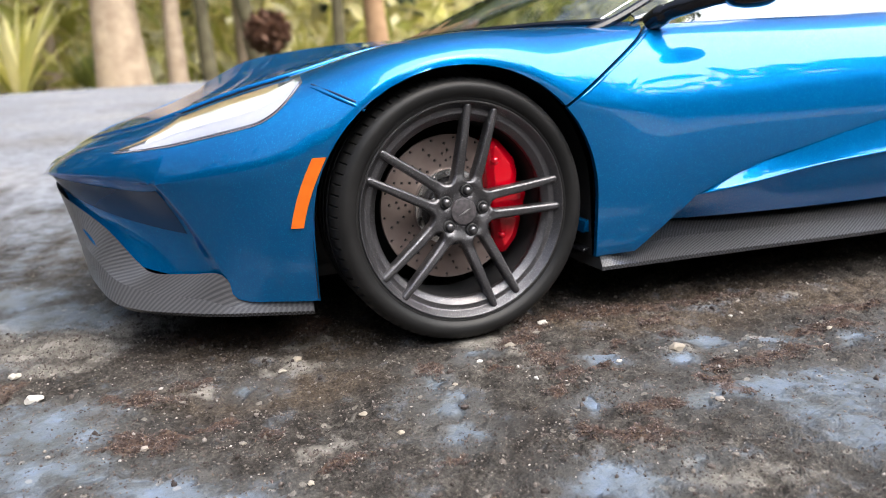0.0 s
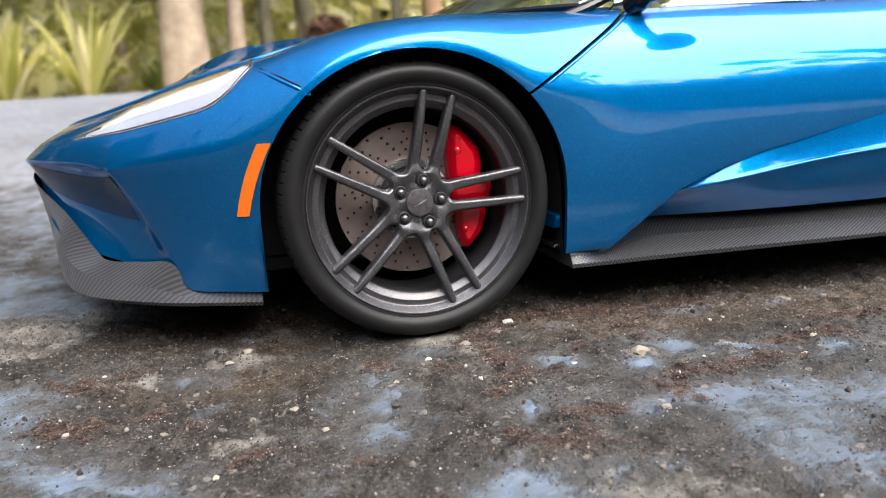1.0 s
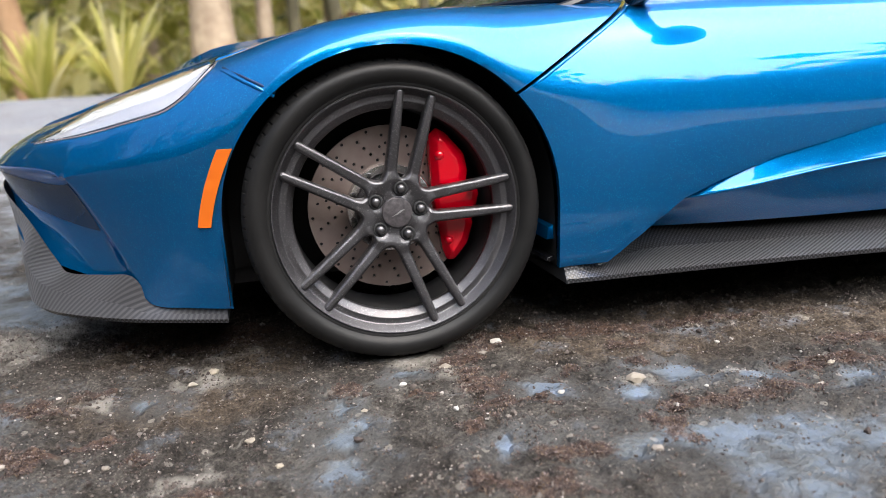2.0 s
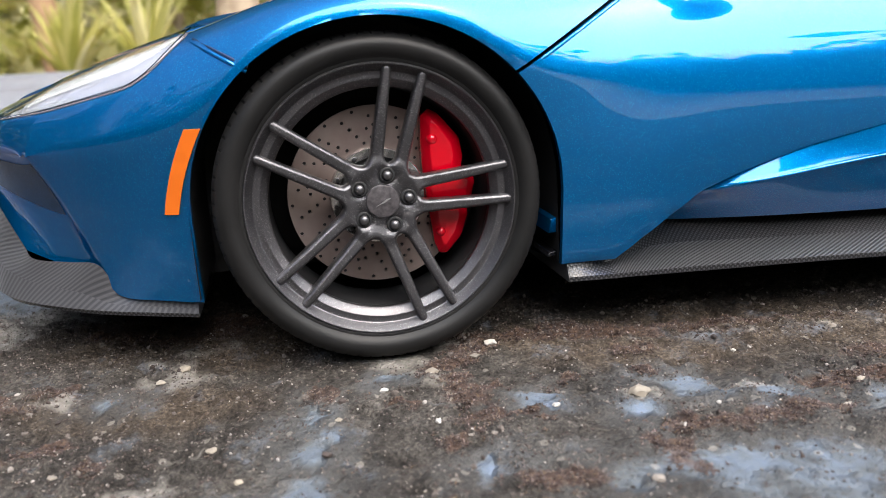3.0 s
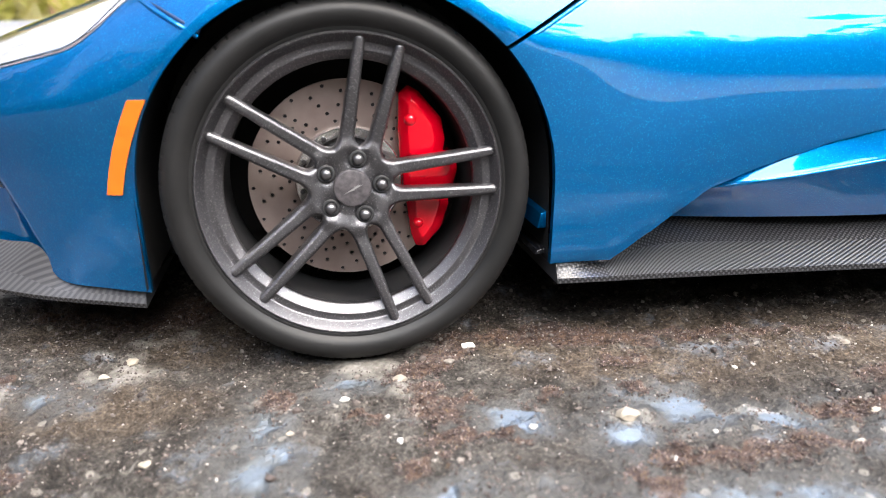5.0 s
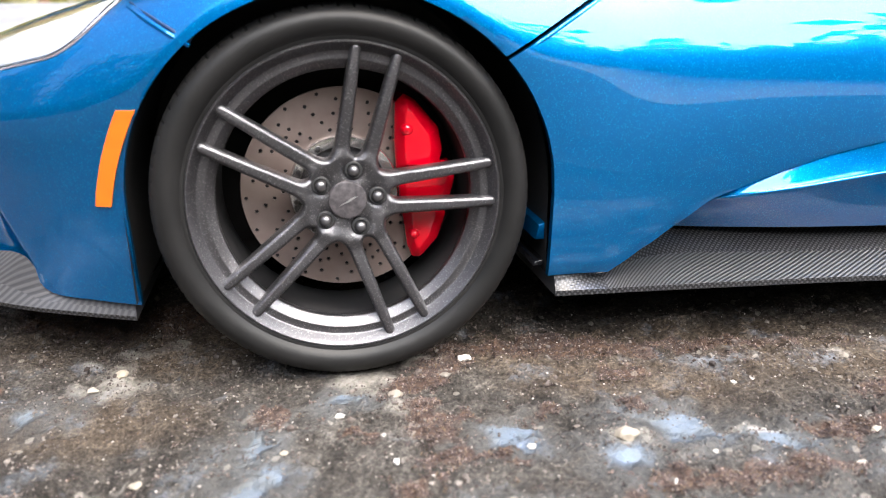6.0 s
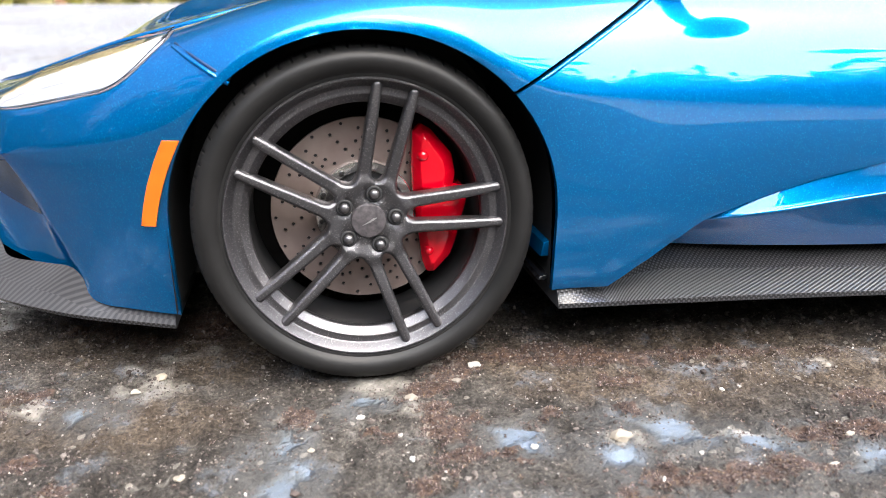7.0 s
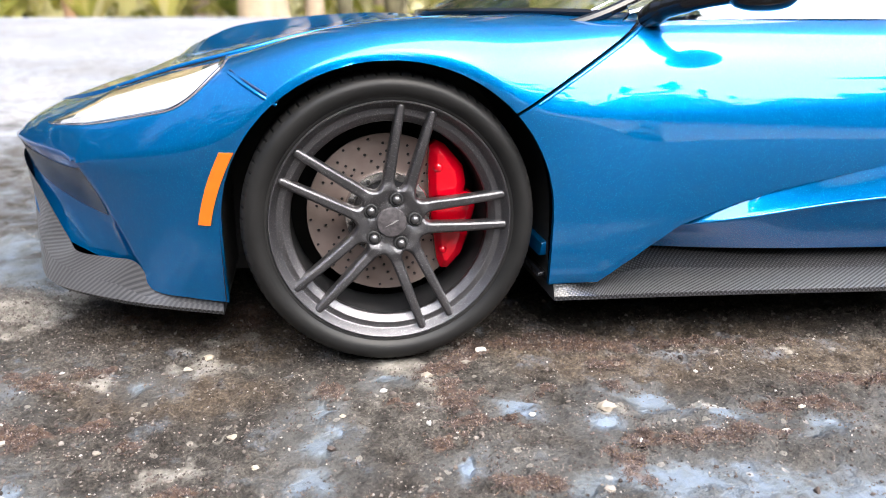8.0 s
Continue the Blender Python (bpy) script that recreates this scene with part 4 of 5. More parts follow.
bm = sheet(loft([SIDE_BASE, [tuple((np.array(a) + b) / 2 - (0, 1.3, 0)) for a, b in zip(SIDE_BASE, SIDE_TOP)], SIDE_TOP], 8, 6), 0.3)
both("side_window", bm, TINT, car, "clear side window")
ROOF = [
    [(62, 19, 57.6), (75, 20, 59.2), (95, 20, 58.8), (120, 17, 52), (150, 13, 46)],
    [(60, 36, 59.6), (76, 37, 61.3), (96, 37, 61), (122, 36, 56), (152, 34, 47)],
    [(58, 53, 60.6), (76, 53, 62), (96, 53, 61.6), (124, 53, 57), (154, 53, 47.5)],
]
part("roof", leaned(mirrored(grid_mesh(loft(ROOF, 8, 6)))), PAINT, car)

both("screen_trim", tube([(x - 1.6, y + 1.5, z + 0.35) for x, y, z in spline(PILLAR[1:4], 8)], 0.15), CHROME, screen, "thin bright trim along the windscreen")
part("cowl", leaned(mirrored(tube(spline([(32.5, 9.3, 45.3), (24, 18, 45.6), (17, 30, 45.6), (13, 42, 45.5), (12, 53, 45.4)], 6), 0.55))), GLOSS_BLACK, car, "black cowl strip below the windscreen")

# cabin inside
part("dashboard", leaned(prism([(30, 44), (44, 44), (50, 40), (110, 20), (110, 12), (30, 12)], 14, 92)), BLACK, car, smooth=False)

# door mirror on its stalk
MIRROR = (46.5, -5.6, 48.2)
bm = bmesh.new()
bmesh.ops.create_uvsphere(bm, u_segments=32, v_segments=18, radius=1.0)
for v in bm.verts:
    x, y, z = v.co
    v.co = Vector((MIRROR[0] + 4.3 * x * (1 - 0.25 * z), MIRROR[1] + 3.3 * y, MIRROR[2] + 2.8 * z - 0.5 * x * x))
mirror = both("door_mirror", bm, GLOSS_BLACK, car, "black door mirror on a stalk")
both("stalk", tube(spline([(37.0, 6.5, 44.6), (37.8, 3.6, 45.9), (40.0, -0.6, 47.0), (43.5, -4.4, 47.8)], 6), [1.7] * 6 + [1.4] * 6 + [1.3] * 7, sides=14), GLOSS_BLACK, mirror)


# ---- wheels ----
PAIR = 76.5  # degrees: the way the first pair of spokes points


def rim_mesh():
    prof = [(16.05, 1.6), (16.15, 0.3), (16.1, -0.1), (15.98, -0.24), (15.86, -0.22), (15.72, -0.04), (15.4, 0.42), (15.12, 0.84), (15.06, 0.93), (14.98, 0.97), (14.45, 0.97), (14.3, 0.96), (14.2, 0.98), (14.12, 1.06), (13.75, 1.42), (13.38, 1.7), (13.3, 1.85), (13.3, 2.2), (13.4, 2.9)]
    return turned(prof, 160)


def barrel_mesh():
    return turned([(13.42, 2.85), (13.35, 6), (13.3, 10), (14.6, 12.6), (15.9, 13.2), (16.0, 12.0)], 96)


def tyre_mesh():
    side = [(15.95, 0.5), (16.0, 0.05), (16.25, -0.12), (16.5, -0.12), (16.75, -0.42), (17.3, -0.78), (18.0, -0.86), (18.6, -0.62), (19.05, -0.15), (19.35, 0.4), (19.52, 1.0), (19.62, 1.7)]
    tread = [(19.68, 2.6), (19.68, 4.0), (19.3, 4.15), (19.3, 4.6), (19.68, 4.75), (19.7, 6.6), (19.3, 6.7), (19.3, 7.1), (19.7, 7.2), (19.68, 9.2), (19.3, 9.3), (19.3, 9.8), (19.68, 9.9), (19.66, 12)]
    prof = side + tread + [(19.4, 13.4), (18.6, 14.2), (17, 14.2), (16.0, 13)]
    return turned(prof, 720, ripple=lambda i, j: -0.26 if (i % 9 == 0 and 9 <= j <= 11) else 0)


def spoke_edge(r, lat):
    """Signed distance (negative inside) to the outline of hub and spokes, in the fifth round one forked spoke."""
    def merge(a, b, k):
        h = np.clip(0.5 + 0.5 * (b - a) / k, 0, 1)
        return b + (a - b) * h - k * h * (1 - h)

    hub = np.hypot(r, lat) - 4.3
    arms = None
    for turn in (-72, 0, 72):
        c, n = math.cos(radians(turn)), math.sin(radians(turn))
        x, y = r * c + lat * n, np.abs(lat * c - r * n)
        t = np.clip((x - 3.6) / 11.5, 0, 1)
        d = np.hypot(x - (3.6 + 11.5 * t), y - (1.42 + 0.68 * t)) - (0.8 - 0.25 * t)
        arms = d if arms is None else merge(arms, d, 0.5)
    return merge(hub, arms, 1.5)


def spoke_mesh():
    """One forked spoke, pointing along +x, with its fifth of the hub: two round-topped arms and the web between them."""
    h = 0.14
    rs, ls = np.arange(1.6, 15.9, h), np.arange(-3.4, 3.4 + h / 2, h)
    R, L = np.meshgrid(rs, ls, indexing="ij")
    side = np.tan(radians(36))
    inside = np.abs(L) < R * side
    L = np.clip(L, -R * side, R * side)
    D = spoke_edge(R, L)
    keep = (D < 0.0)
    for _ in range(3):
        e = 0.01
        gr, gl = (spoke_edge(R + e, L) - D) / e, (spoke_edge(R, L + e) - D) / e
        g = np.maximum(gr**2 + gl**2, 0.2)
        out = (D > 0) & (D < 0.35)
        R, L = np.where(out, R - gr * D / g, R), np.where(out, np.clip(L - gl * D / g, -R * side, R * side), L)
        D = spoke_edge(R, L)
    t = np.clip((np.hypot(R, L) - 5.5) / 9.9, 0, 1)
    depth = np.clip(-D / 0.36, 0, 1)
    Y = 1.24 - 0.84 * t - 0.2 * np.sin(t * math.pi) - (0.42 - 0.06 * t) * (1 - (1 - depth) ** 2)
    Y += 0.22 * np.clip(-D - 0.7, 0, 0.6) + 0.32 * np.exp(-((np.hypot(R - 3.15, L) / 1.15) ** 4)) - 0.16 * np.exp(-(((np.hypot(R, L) - 4.4) / 0.8) ** 2))
    bm = bmesh.new()
    made = {}
    for i in range(len(rs) - 1):
        for j in range(len(ls) - 1):
            cell = [(i, j), (i + 1, j), (i + 1, j + 1), (i, j + 1)]
            if any(keep[c] for c in cell) and any(inside[c] for c in cell):
                for c in cell:
                    if c not in made:
                        made[c] = bm.verts.new((R[c], Y[c], L[c]))
                bm.faces.new([made[c] for c in cell])
    rim_line = [e for e in bm.edges if e.is_boundary and min(spoke_edge(v.co.x, v.co.z) for v in e.verts) > -0.06]
    for v in bmesh.ops.extrude_edge_only(bm, edges=rim_line)["geom"]:
        if isinstance(v, bmesh.types.BMVert):
            v.co.y += 1.5
    bmesh.ops.dissolve_degenerate(bm, dist=0.004, edges=bm.edges)
    bmesh.ops.recalc_face_normals(bm, faces=bm.faces)
    if sum(f.normal.y for f in bm.faces) > 0:
        bmesh.ops.reverse_faces(bm, faces=bm.faces)
    return bm


def circle(bm, cx, cz, r, y, n):
    vs = [bm.verts.new((cx + r * math.cos(a), y, cz + r * math.sin(a))) for a in np.linspace(0, 2 * math.pi, n, endpoint=False)]
    return [bm.edges.new((vs[i], vs[(i + 1) % n])) for i in range(n)]


def hole_spots():
    """Drill holes in short slanting rows of three and two."""
    spots = []
    for k in range(18):
        for j, (r, shift) in enumerate(((6.6, 0.0), (7.6, 0.09), (8.7, 0.16), (9.8, 0.21), (10.6, 0.05), (7.2, 0.2), (8.3, 0.26))):
            if j > 4 and k % 2:
                continue
            a = 2 * math.pi * k / 18 + shift
            spots.append((r * math.cos(a), r * math.sin(a)))
    return spots


def brake_disc_mesh():
    """A flat ring with open drill holes, and its rounded outer rim."""
    bm = bmesh.new()
    y = 6.5
    outer = circle(bm, 0, 0, 11.1, y, 120)
    inner = circle(bm, 0, 0, 5.9, y, 60)
    holes = [circle(bm, x, z, 0.22, y, 9) for x, z in hole_spots()]
    bmesh.ops.triangle_fill(bm, use_beauty=True, edges=outer + inner + [e for h in holes for e in h])
    made = bmesh.ops.extrude_edge_only(bm, edges=[e for h in holes for e in h] + outer + inner)["geom"]
    for v in made:
        if isinstance(v, bmesh.types.BMVert):
            v.co.y += 0.7
    return bm


def faceted(bm, outline, ridge, y0, y1, back):
    """A casting: upright sides up to y1, then sloping facets up to a smaller face round the ridge, at y0. Softened edges."""
    k = len(outline)
    rings = [[bm.verts.new((x, y, z)) for x, z in line] for y, line in ((back, outline), (y1, outline), (y0, ridge))]
    for a, b in zip(rings, rings[1:]):
        for i in range(k):
            bm.faces.new((a[i], a[(i + 1) % k], b[(i + 1) % k], b[i]))
    bm.faces.new(rings[-1])
    edges = list({e for ring in rings[1:] for v in ring for e in v.link_edges})
    bmesh.ops.bevel(bm, geom=edges, offset=0.22, segments=3, profile=0.6, affect="EDGES", clamp_overlap=True)
    bmesh.ops.recalc_face_normals(bm, faces=bm.faces)


def caliper_mesh():
    """A six-pot caliper: two faceted lobes, a lower bridge between them, and rounded bolt bosses."""
    bm = bmesh.new()
    faceted(bm, [(5.6, 5.4), (5.8, 9.4), (6.8, 10.3), (8.0, 9.6), (10.5, 6.6), (10.9, 4.2), (10.4, 2.0), (5.7, 2.2)],
            [(6.6, 5.3), (6.7, 8.2), (7.0, 8.8), (7.6, 8.3), (9.2, 6.0), (9.4, 4.4), (9.1, 2.6), (6.7, 2.8)], 3.7, 4.9, 9.5)
    faceted(bm, [(5.8, 2.9), (9.0, 3.2), (11.9, 2.7), (12.3, 0.8), (11.7, -1.2), (10.6, -1.9), (6.1, -1.9)],
            [(6.6, 2.3), (9.0, 2.5), (11.0, 2.2), (11.3, 0.8), (10.9, -0.8), (10.2, -1.2), (6.7, -1.2)], 4.55, 5.0, 9.5)
    faceted(bm, [(6.1, -1.2), (8.6, -0.9), (11.0, -1.2), (11.2, -3.2), (10.2, -6.0), (8.2, -8.1), (7.2, -8.0), (6.7, -6.6)],
            [(7.1, -1.9), (8.7, -1.7), (9.8, -1.9), (9.8, -3.2), (9.1, -5.2), (8.0, -6.7), (7.6, -6.6), (7.4, -5.8)], 3.85, 5.0, 9.5)
    for x, z, r in ((6.9, 6.6, 0.75), (7.4, -5.0, 0.6), (10.9, 1.9, 0.55)):
        turned([(0.0, 3.45), (r * 0.5, 3.5), (r * 0.9, 3.75), (r, 4.4)], 16, (x, z), bm)
    return bm


def wheel_at(x, y, flip, first=None):
    """A wheel with its axle at (x, HUB) and its outer face at y; flip turns it to the far side."""
    place = pose(x * MM, y * MM, (HUB + TILT_Y * max(y, 0)) * MM, 0, 0, 180 if flip else 0)
    rim = part("wheel", rim_mesh(), GUNMETAL, car, "gunmetal alloy wheel with five forked spokes") if first is None else again("wheel", first["wheel"], car, Matrix())
    rim.matrix_basis = place
    made = {"wheel": rim}

    def add(name, key, build, mat, m=Matrix(), label="", smooth=True):
        if first is None and key not in made:
            made[key] = part(name, build(), mat, rim, label, smooth)
            made[key].matrix_basis = m
        else:
            made.setdefault(key, (first or made)[key])
            again(name, (first or made)[key], rim, m)

    add("tyre", "tyre", tyre_mesh, RUBBER, label="matt black low-profile tyre")
    for i in range(5):
        turn = pose(0, 0, 0, 0, -(PAIR - 72 * i), 0)
        add("spoke", "spoke", spoke_mesh, GUNMETAL, turn)
        add("lug_nut", "nut", lambda: turned([(0.0, 0.12), (0.25, 0.15), (0.44, 0.26), (0.56, 0.46), (0.6, 1.3)], 20, (3.15, 0)), NUT, turn, "dark domed lug nut")
        add("nut_seat", "seat", lambda: turned([(0.58, 1.3), (0.64, 0.86), (0.72, 0.8), (0.86, 0.8), (0.94, 0.88), (0.98, 1.2)], 24, (3.15, 0)), BLACK, turn)
    add("centre_cap", "cap", lambda: turned([(0.0, 0.6), (1.75, 0.6), (1.92, 0.66), (2.0, 0.85), (2.1, 1.6), (2.6, 1.9)], 48), CAP, label="flat grey centre cap with a pale mark")
    add("cap_mark", "mark", lambda: prism([(-0.9, -0.55), (-0.3, -0.2), (0.5, 0.3), (1.0, 0.35), (0.5, 0.05), (0.1, -0.2), (-0.4, -0.35)], 0.57, 0.6), SILVER, label="pale worn mark", smooth=False)
    add("hub", "hub", lambda: turned([(0.0, 1.6), (2.6, 1.7), (3.3, 1.9), (3.7, 2.4), (3.5, 4.5), (0, 4.5)], 60), GUNMETAL)
    add("rim_barrel", "barrel", barrel_mesh, BLACK)
    add("valve", "valve", lambda: prism([(-13.1, -8.6), (-12.0, -8.9), (-11.5, -8.2), (-12.6, -7.7)], 1.5, 2.6, None, 0.15), SILVER)
    return made


def brake_at(x, y, flip, first=None):
    place = pose(x * MM, y * MM, (HUB + TILT_Y * max(y, 0)) * MM, 0, 0, 180 if flip else 0)
    if first:
        for k in ("brake_disc", "brake_caliper"):
            again(k, first[k], car, place)
        return first
    made = {}
    made["brake_disc"] = part("brake_disc", brake_disc_mesh(), DISC, car, "drilled grey steel brake disc", smooth=False)
    made["brake_caliper"] = part("brake_caliper", caliper_mesh(), RED, car, "glossy red brake caliper", sharp=1.2)
    part("disc_back", turned([(5.0, 6.9), (11.0, 6.9)], 60), BLACK, made["brake_disc"])
    part("disc_hat", turned([(4.75, 6.3), (4.82, 5.75), (4.95, 5.62), (5.5, 5.6), (5.85, 5.66), (6.0, 5.85), (6.05, 6.48)], 72), HAT, made["brake_disc"], "bright disc centre")
    part("disc_bell", turned([(2.0, 5.0), (3.4, 5.0), (3.8, 5.3), (3.95, 6.2), (4.8, 6.3)], 60), GUNMETAL, made["brake_disc"], "dark disc bell")
    for k in range(10):
        a = 2 * math.pi * (k + 0.3) / 10
        part("disc_bolt", turned([(0.0, 5.3), (0.26, 5.34), (0.32, 5.7)], 10, (5.35 * math.cos(a), 5.35 * math.sin(a))), NUT, made["brake_disc"])
    for k in range(4):
        part("marking", prism([(8.7, 1.9 - 0.8 * k), (9.35, 1.9 - 0.8 * k), (9.35, 1.35 - 0.8 * k), (8.7, 1.35 - 0.8 * k)], 4.76, 4.9), BLACK, made["brake_caliper"], "small dark writing bar", smooth=False)
    for k in made.values():
        k.matrix_basis = place
    return made


front = wheel_at(0.0, 0.0, False)
wheel_at(150.5, -5.0, False, front)
wheel_at(0.0, 106.0, True, front)
wheel_at(150.5, 111.0, True, front)
brakes = brake_at(0.0, 0.0, False)
brake_at(150.5, -5.0, False, brakes)
brake_at(0.0, 106.0, True, brakes)
brake_at(150.5, 111.0, True, brakes)

# ---- the garden ----
SOIL = material("garden_soil", (0.06, 0.05, 0.03), rough=0.9)
link(SOIL, ramp(SOIL, noise_tex(SOIL, 3, 5), [(0.3, (0.05, 0.04, 0.025)), (0.7, (0.1, 0.11, 0.035))]), bsdf(SOIL).inputs["Base Color"])
ex = graded(-60000, 60000, -6000, 6000, 1000, 1.3)
P = np.array([[(x, y, -75 + 0.03 * y * (1 if y < 9000 else 9000 / y) + 25 * noise.noise(Vector((x, y, 0)) * 0.0006)) for y in ex] for x in ex])
garden_ground = part("garden_ground", grid_mesh(P), SOIL, label="bare garden soil with low weeds beyond the slab", kind="structure", category="ground")


def bark(name, low, high):
    m = material(name, low, rough=0.85)
    link(m, ramp(m, noise_tex(m, 14, 5, 0.6), [(0.3, low), (0.7, high)]), bsdf(m).inputs["Base Color"])
    bump(m, noise_tex(m, 40, 4), 0.6, 0.01)
    return m


def foliage(name, stops, glow=0.35):
    m = material(name, (0.1, 0.15, 0.03), rough=0.6)
    random_tone(m, stops)
    t = m.node_tree.nodes.new("ShaderNodeBsdfTranslucent")
    g = m.node_tree.nodes.new("ShaderNodeNewGeometry")
    link(m, ramp(m, g.outputs["Random Per Island"], stops), t.inputs["Color"])
    mixer = m.node_tree.nodes.new("ShaderNodeMixShader")
    mixer.inputs[0].default_value = glow
    link(m, bsdf(m).outputs[0], mixer.inputs[1])
    link(m, t.outputs[0], mixer.inputs[2])
    link(m, mixer.outputs[0], m.node_tree.nodes["Material Output"].inputs[0])
    return m


BARK_PALE = bark("pale_bark", (0.33, 0.24, 0.17), (0.55, 0.43, 0.31))
BARK_DARK = bark("dark_bark", (0.10, 0.085, 0.05), (0.22, 0.19, 0.11))
BARK_WARM = bark("warm_bark", (0.3, 0.17, 0.09), (0.48, 0.3, 0.17))
# paler than leaves are: the garden's sunlight is put into these tones
LEAF_GOLD = foliage("sunlit_yellow_green_leaves", [(0.0, (0.36, 0.37, 0.08)), (0.35, (0.6, 0.57, 0.17)), (0.7, (0.82, 0.74, 0.34)), (1.0, (0.93, 0.86, 0.6))], 0.5)
LEAF_GREEN = foliage("green_leaves", [(0.0, (0.02, 0.045, 0.012)), (0.6, (0.07, 0.12, 0.025)), (1.0, (0.2, 0.25, 0.05))], 0.25)
LEAF_MID = foliage("light_green_leaves", [(0.0, (0.06, 0.09, 0.02)), (0.5, (0.2, 0.24, 0.05)), (1.0, (0.45, 0.45, 0.12))], 0.5)
LEAF_DARK = foliage("dark_green_leaves", [(0.0, (0.01, 0.022, 0.008)), (0.6, (0.03, 0.055, 0.014)), (1.0, (0.08, 0.1, 0.03))], 0.12)
LEAF_DRY = foliage("dry_brown_leaves", [(0.0, (0.06, 0.025, 0.015)), (0.6, (0.16, 0.075, 0.045)), (1.0, (0.26, 0.14, 0.09))], 0.15)


def leaf_cloud(centres, spreads, count, size, vs, fs, flat=0.6):
    """Small folded leaves scattered about the centres (millimetres)."""
    for c, s in zip(centres, spreads):
        for _ in range(count):
            p = np.array(c) + rng.normal(0, 1, 3) * s
            a = rng.normal(0, 1, 3)
            a /= np.linalg.norm(a)
            b = np.cross(a, rng.normal(0, 1, 3))
            b /= np.linalg.norm(b)
            n = np.cross(a, b)
            l = size * rng.uniform(0.6, 1.4)
            k = len(vs)
            vs.extend([p - a * l, p + b * l * 0.4 + n * l * 0.12, p + a * l, p - b * l * 0.4 + n * l * 0.12])
            fs.extend([[k, k + 1, k + 2], [k, k + 2, k + 3]])


def base_at(x, y):
    return -75 + 0.03 * min(y, 9000)


def tree(x, y, r, height, mat, leaf, label, lean=(0, 0), crown=True):
    """A tree: tapered trunk with limbs, and a crown of leaves."""
    z0 = base_at(x, y) - 60
    top = tagged(new("tree"), label, "tree", "trees in the garden")
    path = [(x + lean[0] * s + 25 * math.sin(s * 5 + x), y + lean[1] * s, z0 + height * s) for s in np.linspace(0, 1, 14)]
    bm = tube(path, [r * (1.25 if k == 0 else 1.08 if k == 1 else 1.0 - 0.045 * k) for k in range(14)], sides=14)
    centres = []
    for k in range(7):
        i = 6 + k
        a = k * 2.4 + x
        reach = height * 0.28
        end = np.array(path[i]) + (math.cos(a) * reach, math.sin(a) * reach, reach * 0.7)
        mid_p = (np.array(path[i]) + end) / 2 + (0, 0, -reach * 0.08)
        tube([path[i], tuple(mid_p), tuple(end)], [r * 0.4, r * 0.28, r * 0.12], bm, 8)
        centres += [end, mid_p * 0.3 + end * 0.7]
    part("trunk", bm, mat, top)
    if crown:
        vs, fs = [], []
        leaf_cloud(centres, [height * 0.12] * len(centres), 70, 75, vs, fs)
        me = bpy.data.meshes.new("crown")
        me.from_pydata((np.array(vs) * MM).tolist(), [], fs)
        me.materials.append(leaf)
        crown_ob = new("crown", me)
        crown_ob.parent = top
    return top


tree(-190, 4000, 116, 3600, BARK_PALE, LEAF_GREEN, "thick pale smooth-barked tree trunk behind the slab", (-60, 0))
tree(62, 4250, 48, 3400, BARK_PALE, LEAF_GREEN, "slim pale tree trunk behind the slab", (-40, 0))
tree(262, 4600, 44, 3200, BARK_DARK, LEAF_GREEN, "slender dark tree trunk behind the slab", (-60, 0))
tree(560, 4800, 56, 3400, BARK_DARK, LEAF_GREEN, "dark leaning tree trunk behind the slab", (-500, 0))
tree(985, 4300, 36, 3300, BARK_DARK, LEAF_GREEN, "thin dark tree trunk behind the slab")
tree(1140, 4100, 62, 3600, BARK_WARM, LEAF_GREEN, "warm brown tree trunk behind the slab")
tree(-1130, 4100, 70, 3300, BARK_WARM, LEAF_GREEN, "warm brown leaning trunk behind the slab", (-420, 0))
tree(-700, 5600, 55, 3400, BARK_PALE, LEAF_GREEN, "pale trunk further back in the garden")
tree(560, 5800, 70, 3600, BARK_PALE, LEAF_GREEN, "pale trunk standing among yellow-green leaves")


def fronds(x, y, count, length, mat, label, tone=0):
    """A clump of long arching blades."""
    z0 = base_at(x, y)
    vs, fs = [], []
    for k in range(count):
        a = rng.uniform(0, 6.28)
        tilt = rng.uniform(0.1, 0.75)
        d = np.array((math.cos(a), math.sin(a), 0))
        e = np.array((-math.sin(a), math.cos(a), 0))
        l, w = length * rng.uniform(0.6, 1.1), rng.uniform(14, 26)
        n = len(vs)
        steps = 7
        for s in np.linspace(0, 1, steps):
            p = np.array((x, y, z0)) + d * l * tilt * s**1.4 + np.array((0, 0, l * (s - 0.35 * tilt * s**2.5)))
            ww = w * math.sin(math.pi * min(0.97, 0.15 + 0.85 * s))
            vs.extend([p - e * ww, p + d * ww * 0.3, p + e * ww])
        for s in range(steps - 1):
            q = n + 3 * s
            fs.extend([[q, q + 3, q + 4, q + 1], [q + 1, q + 4, q + 5, q + 2]])
    me = bpy.data.meshes.new("shrub")
    me.from_pydata((np.array(vs) * MM).tolist(), [], fs)
    me.materials.append(mat)
    return tagged(new("shrub", me), label, "shrub", "shrubs in the garden")


fronds(-640, 3700, 34, 620, LEAF_GOLD, "yellow-green clump of long arching leaves beyond the slab")
fronds(-930, 3500, 60, 460, LEAF_GOLD, "bright yellow-green low leafy clump beyond the slab")
fronds(-420, 4900, 46, 380, LEAF_MID, "green low leafy clump beyond the slab")
fronds(820, 4700, 50, 420, LEAF_GOLD, "yellow-green clump of arching leaves beyond the slab")

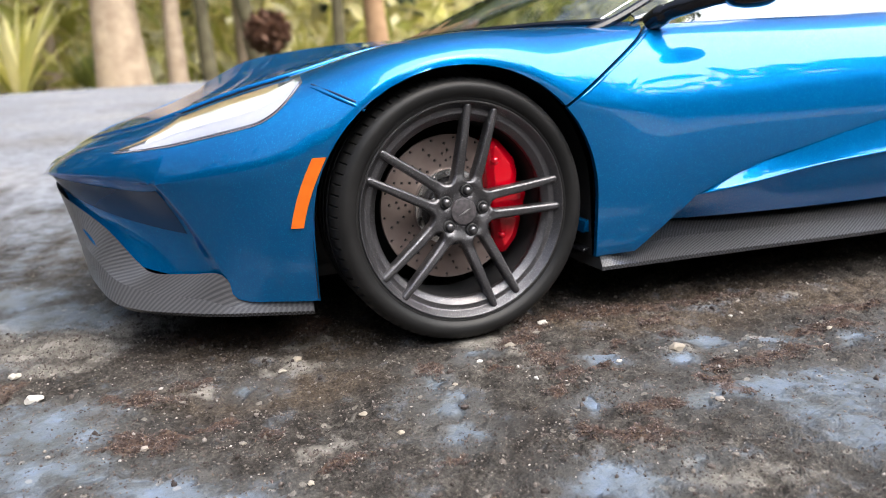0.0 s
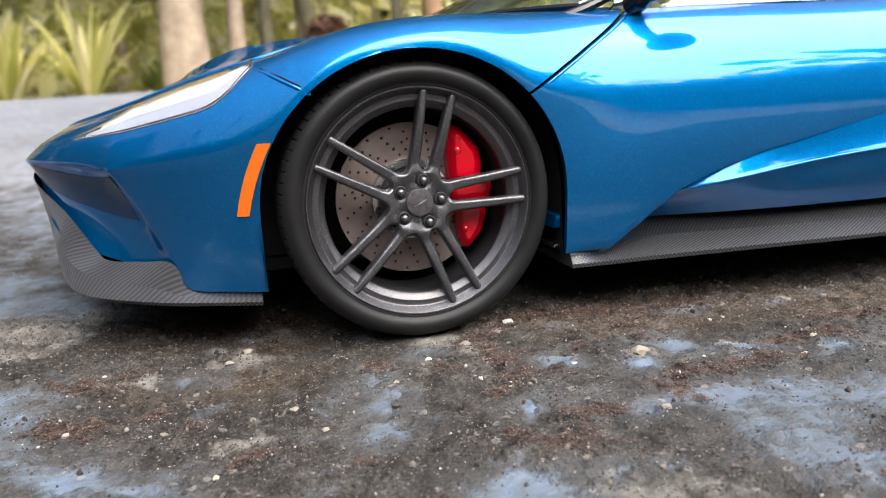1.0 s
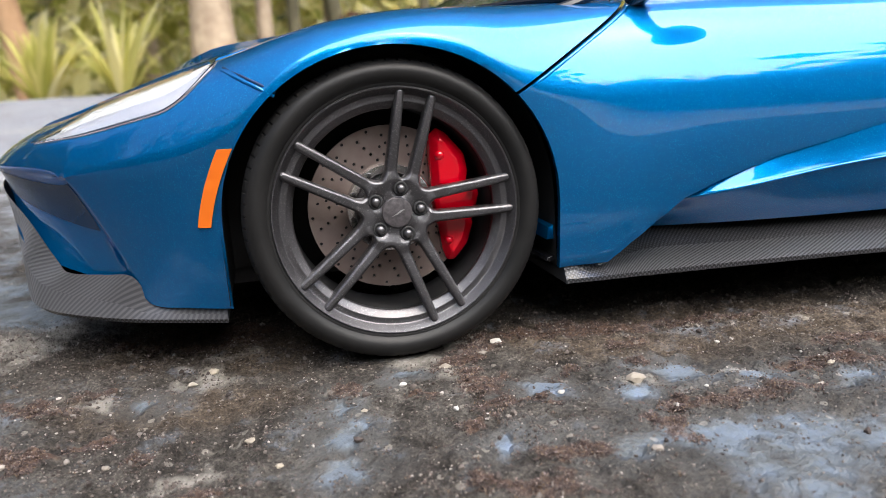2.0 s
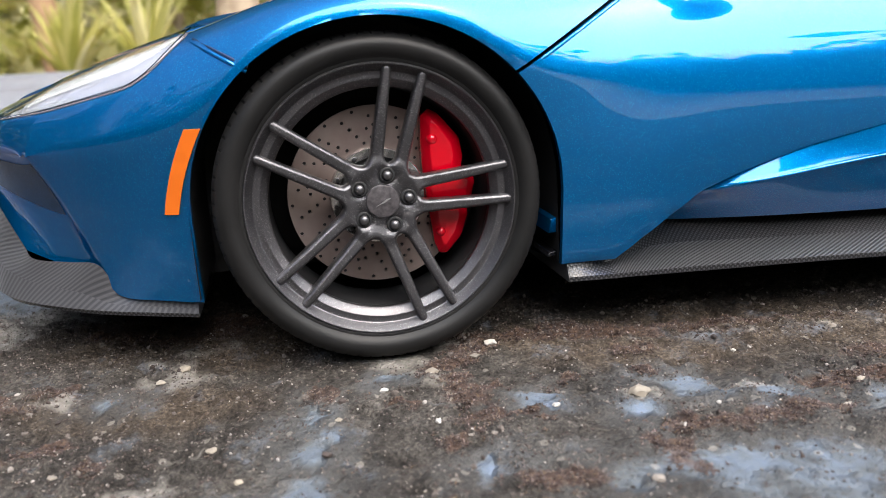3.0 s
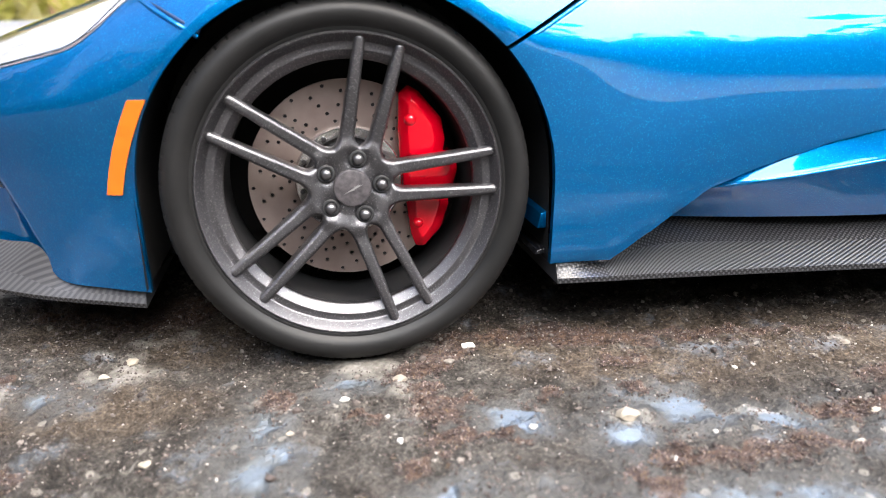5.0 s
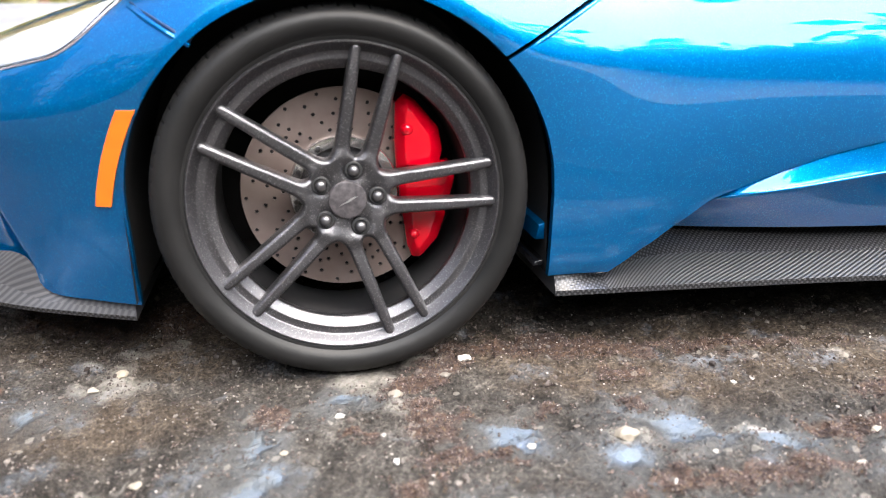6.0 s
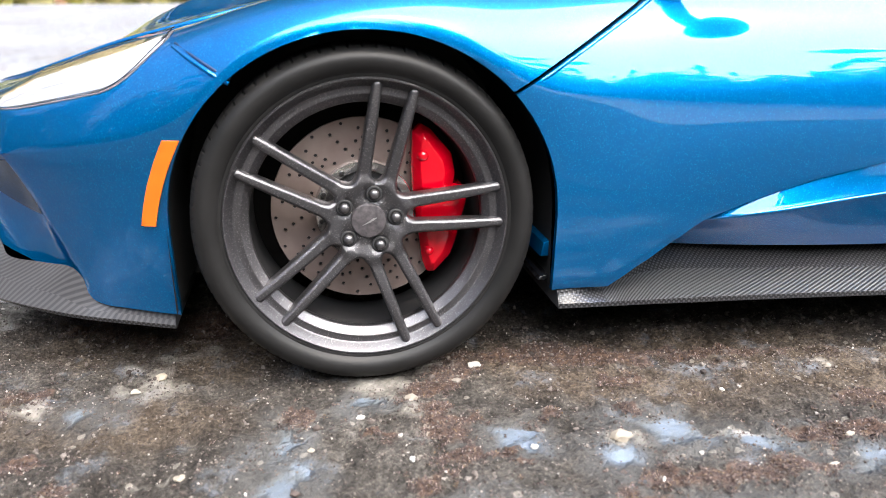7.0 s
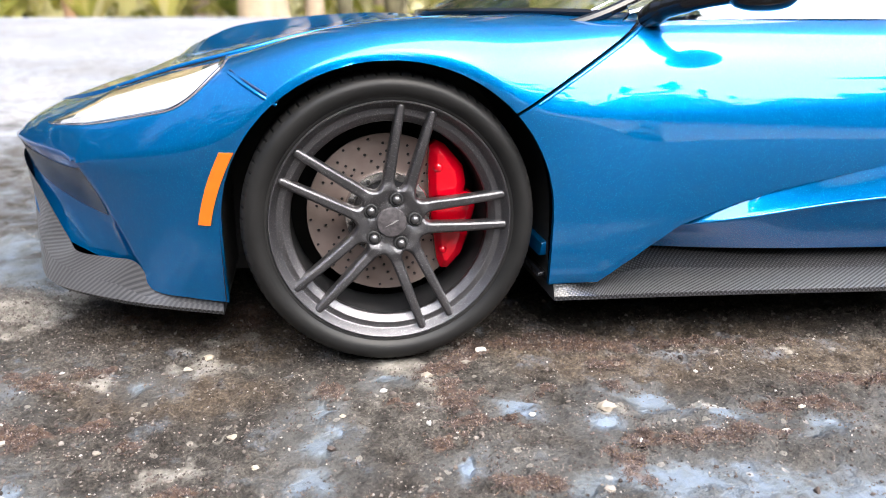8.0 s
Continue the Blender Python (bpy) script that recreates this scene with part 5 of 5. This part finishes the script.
# the withered round bush on its stem
dry = tagged(new("dry_bush"), "withered reddish-brown round bush on a short stem", "bush")
part("stem", tube([(520, 4000, base_at(520, 4000)), (515, 4000, 200), (519, 4000, 340)], [26, 22, 18]), BARK_DARK, dry)
vs, fs = [], []
for _ in range(1500):
    d = rng.normal(0, 1, 3)
    d /= np.linalg.norm(d)
    leaf_cloud([np.array((519, 4000, 372)) + d * 112 * rng.uniform(0.5, 1.0)], [8], 1, 26, vs, fs)
me = bpy.data.meshes.new("crown")
me.from_pydata((np.array(vs) * MM).tolist(), [], fs)
me.materials.append(LEAF_DRY)
new("crown", me).parent = dry


# the leafy wood all round: nearer and coloured as if sunlit beyond the slab, tall and dark on the other sides
def wood(name, spots, count, size, mat, label):
    vs, fs = [], []
    leaf_cloud([s[:3] for s in spots], [np.array((s[3], s[3], s[4])) for s in spots], count, size, vs, fs)
    return joined(name, vs, fs, mat, label, "foliage")


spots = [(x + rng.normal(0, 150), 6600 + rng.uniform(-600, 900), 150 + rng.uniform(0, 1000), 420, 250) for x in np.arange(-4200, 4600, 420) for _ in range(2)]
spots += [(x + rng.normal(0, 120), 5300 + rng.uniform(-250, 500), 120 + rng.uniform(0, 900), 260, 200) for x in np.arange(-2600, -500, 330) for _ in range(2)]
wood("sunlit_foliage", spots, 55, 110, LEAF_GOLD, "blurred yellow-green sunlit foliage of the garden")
# sheet filling the gaps between leaves, its sunlit brightness painted in
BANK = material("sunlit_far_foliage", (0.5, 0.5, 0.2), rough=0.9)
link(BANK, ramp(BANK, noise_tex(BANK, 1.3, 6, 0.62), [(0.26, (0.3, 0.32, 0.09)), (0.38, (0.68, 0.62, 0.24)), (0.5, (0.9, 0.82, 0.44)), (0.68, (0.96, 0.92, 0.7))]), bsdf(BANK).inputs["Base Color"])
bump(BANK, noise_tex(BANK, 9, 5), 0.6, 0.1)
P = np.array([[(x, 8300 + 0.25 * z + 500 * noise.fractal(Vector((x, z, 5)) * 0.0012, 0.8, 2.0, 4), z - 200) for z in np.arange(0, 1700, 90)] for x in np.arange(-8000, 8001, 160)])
part("backdrop", grid_mesh(P), BANK, label="yellow-green bank of far foliage behind the garden, sunlight put into its colour", kind="structure", category="backdrop")
spots = [(x + rng.normal(0, 300), 8200 + rng.uniform(-700, 900), z + rng.normal(0, 250), 620, 480) for x in np.arange(-9500, 9501, 950) for z in np.arange(2000, 6400, 850)]
wood("tree_canopy", spots, 130, 260, LEAF_DARK, "dark green canopy of tall trees above the sunlit bank")
spots = []
for a in np.arange(105, 335, 6.0):
    for _ in range(5):
        q = radians(a + rng.uniform(-3, 3))
        far = 7600 + rng.uniform(-500, 1200)
        spots.append((far * math.sin(q), far * math.cos(q), (0.05 + 0.95 * rng.random() ** 0.6) * (WOOD_TOP * (0.76 + 0.18 * math.sin(a * 0.21) + 0.14 * math.sin(a * 0.77) + 0.12 * math.sin(a * 2.3))), 480, 400))
wood("surrounding_wood", spots, 170, 230, LEAF_DARK, "tall dark green wood standing round the slab")

# an added pale slope behind the viewer, seen only as a band in the paint
BAND_SLOPE = material("pale_band_slope", (0.5, 0.5, 0.53), rough=0.85)
link(BAND_SLOPE, ramp(BAND_SLOPE, noise_tex(BAND_SLOPE, 2.5, 5), [(0.3, (0.4, 0.4, 0.42)), (0.7, (0.55, 0.55, 0.57))]), bsdf(BAND_SLOPE).inputs["Base Color"])
bump(BAND_SLOPE, noise_tex(BAND_SLOPE, 30, 4), 0.3, 0.01)
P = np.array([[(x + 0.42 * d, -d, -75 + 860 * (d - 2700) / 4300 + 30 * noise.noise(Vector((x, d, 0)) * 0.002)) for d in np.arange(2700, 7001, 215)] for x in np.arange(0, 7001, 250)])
part("drive_south", sheet(P, 60), BAND_SLOPE, label="added plain pale slope behind the viewer, there for its band in the paint", kind="structure", category="drive")
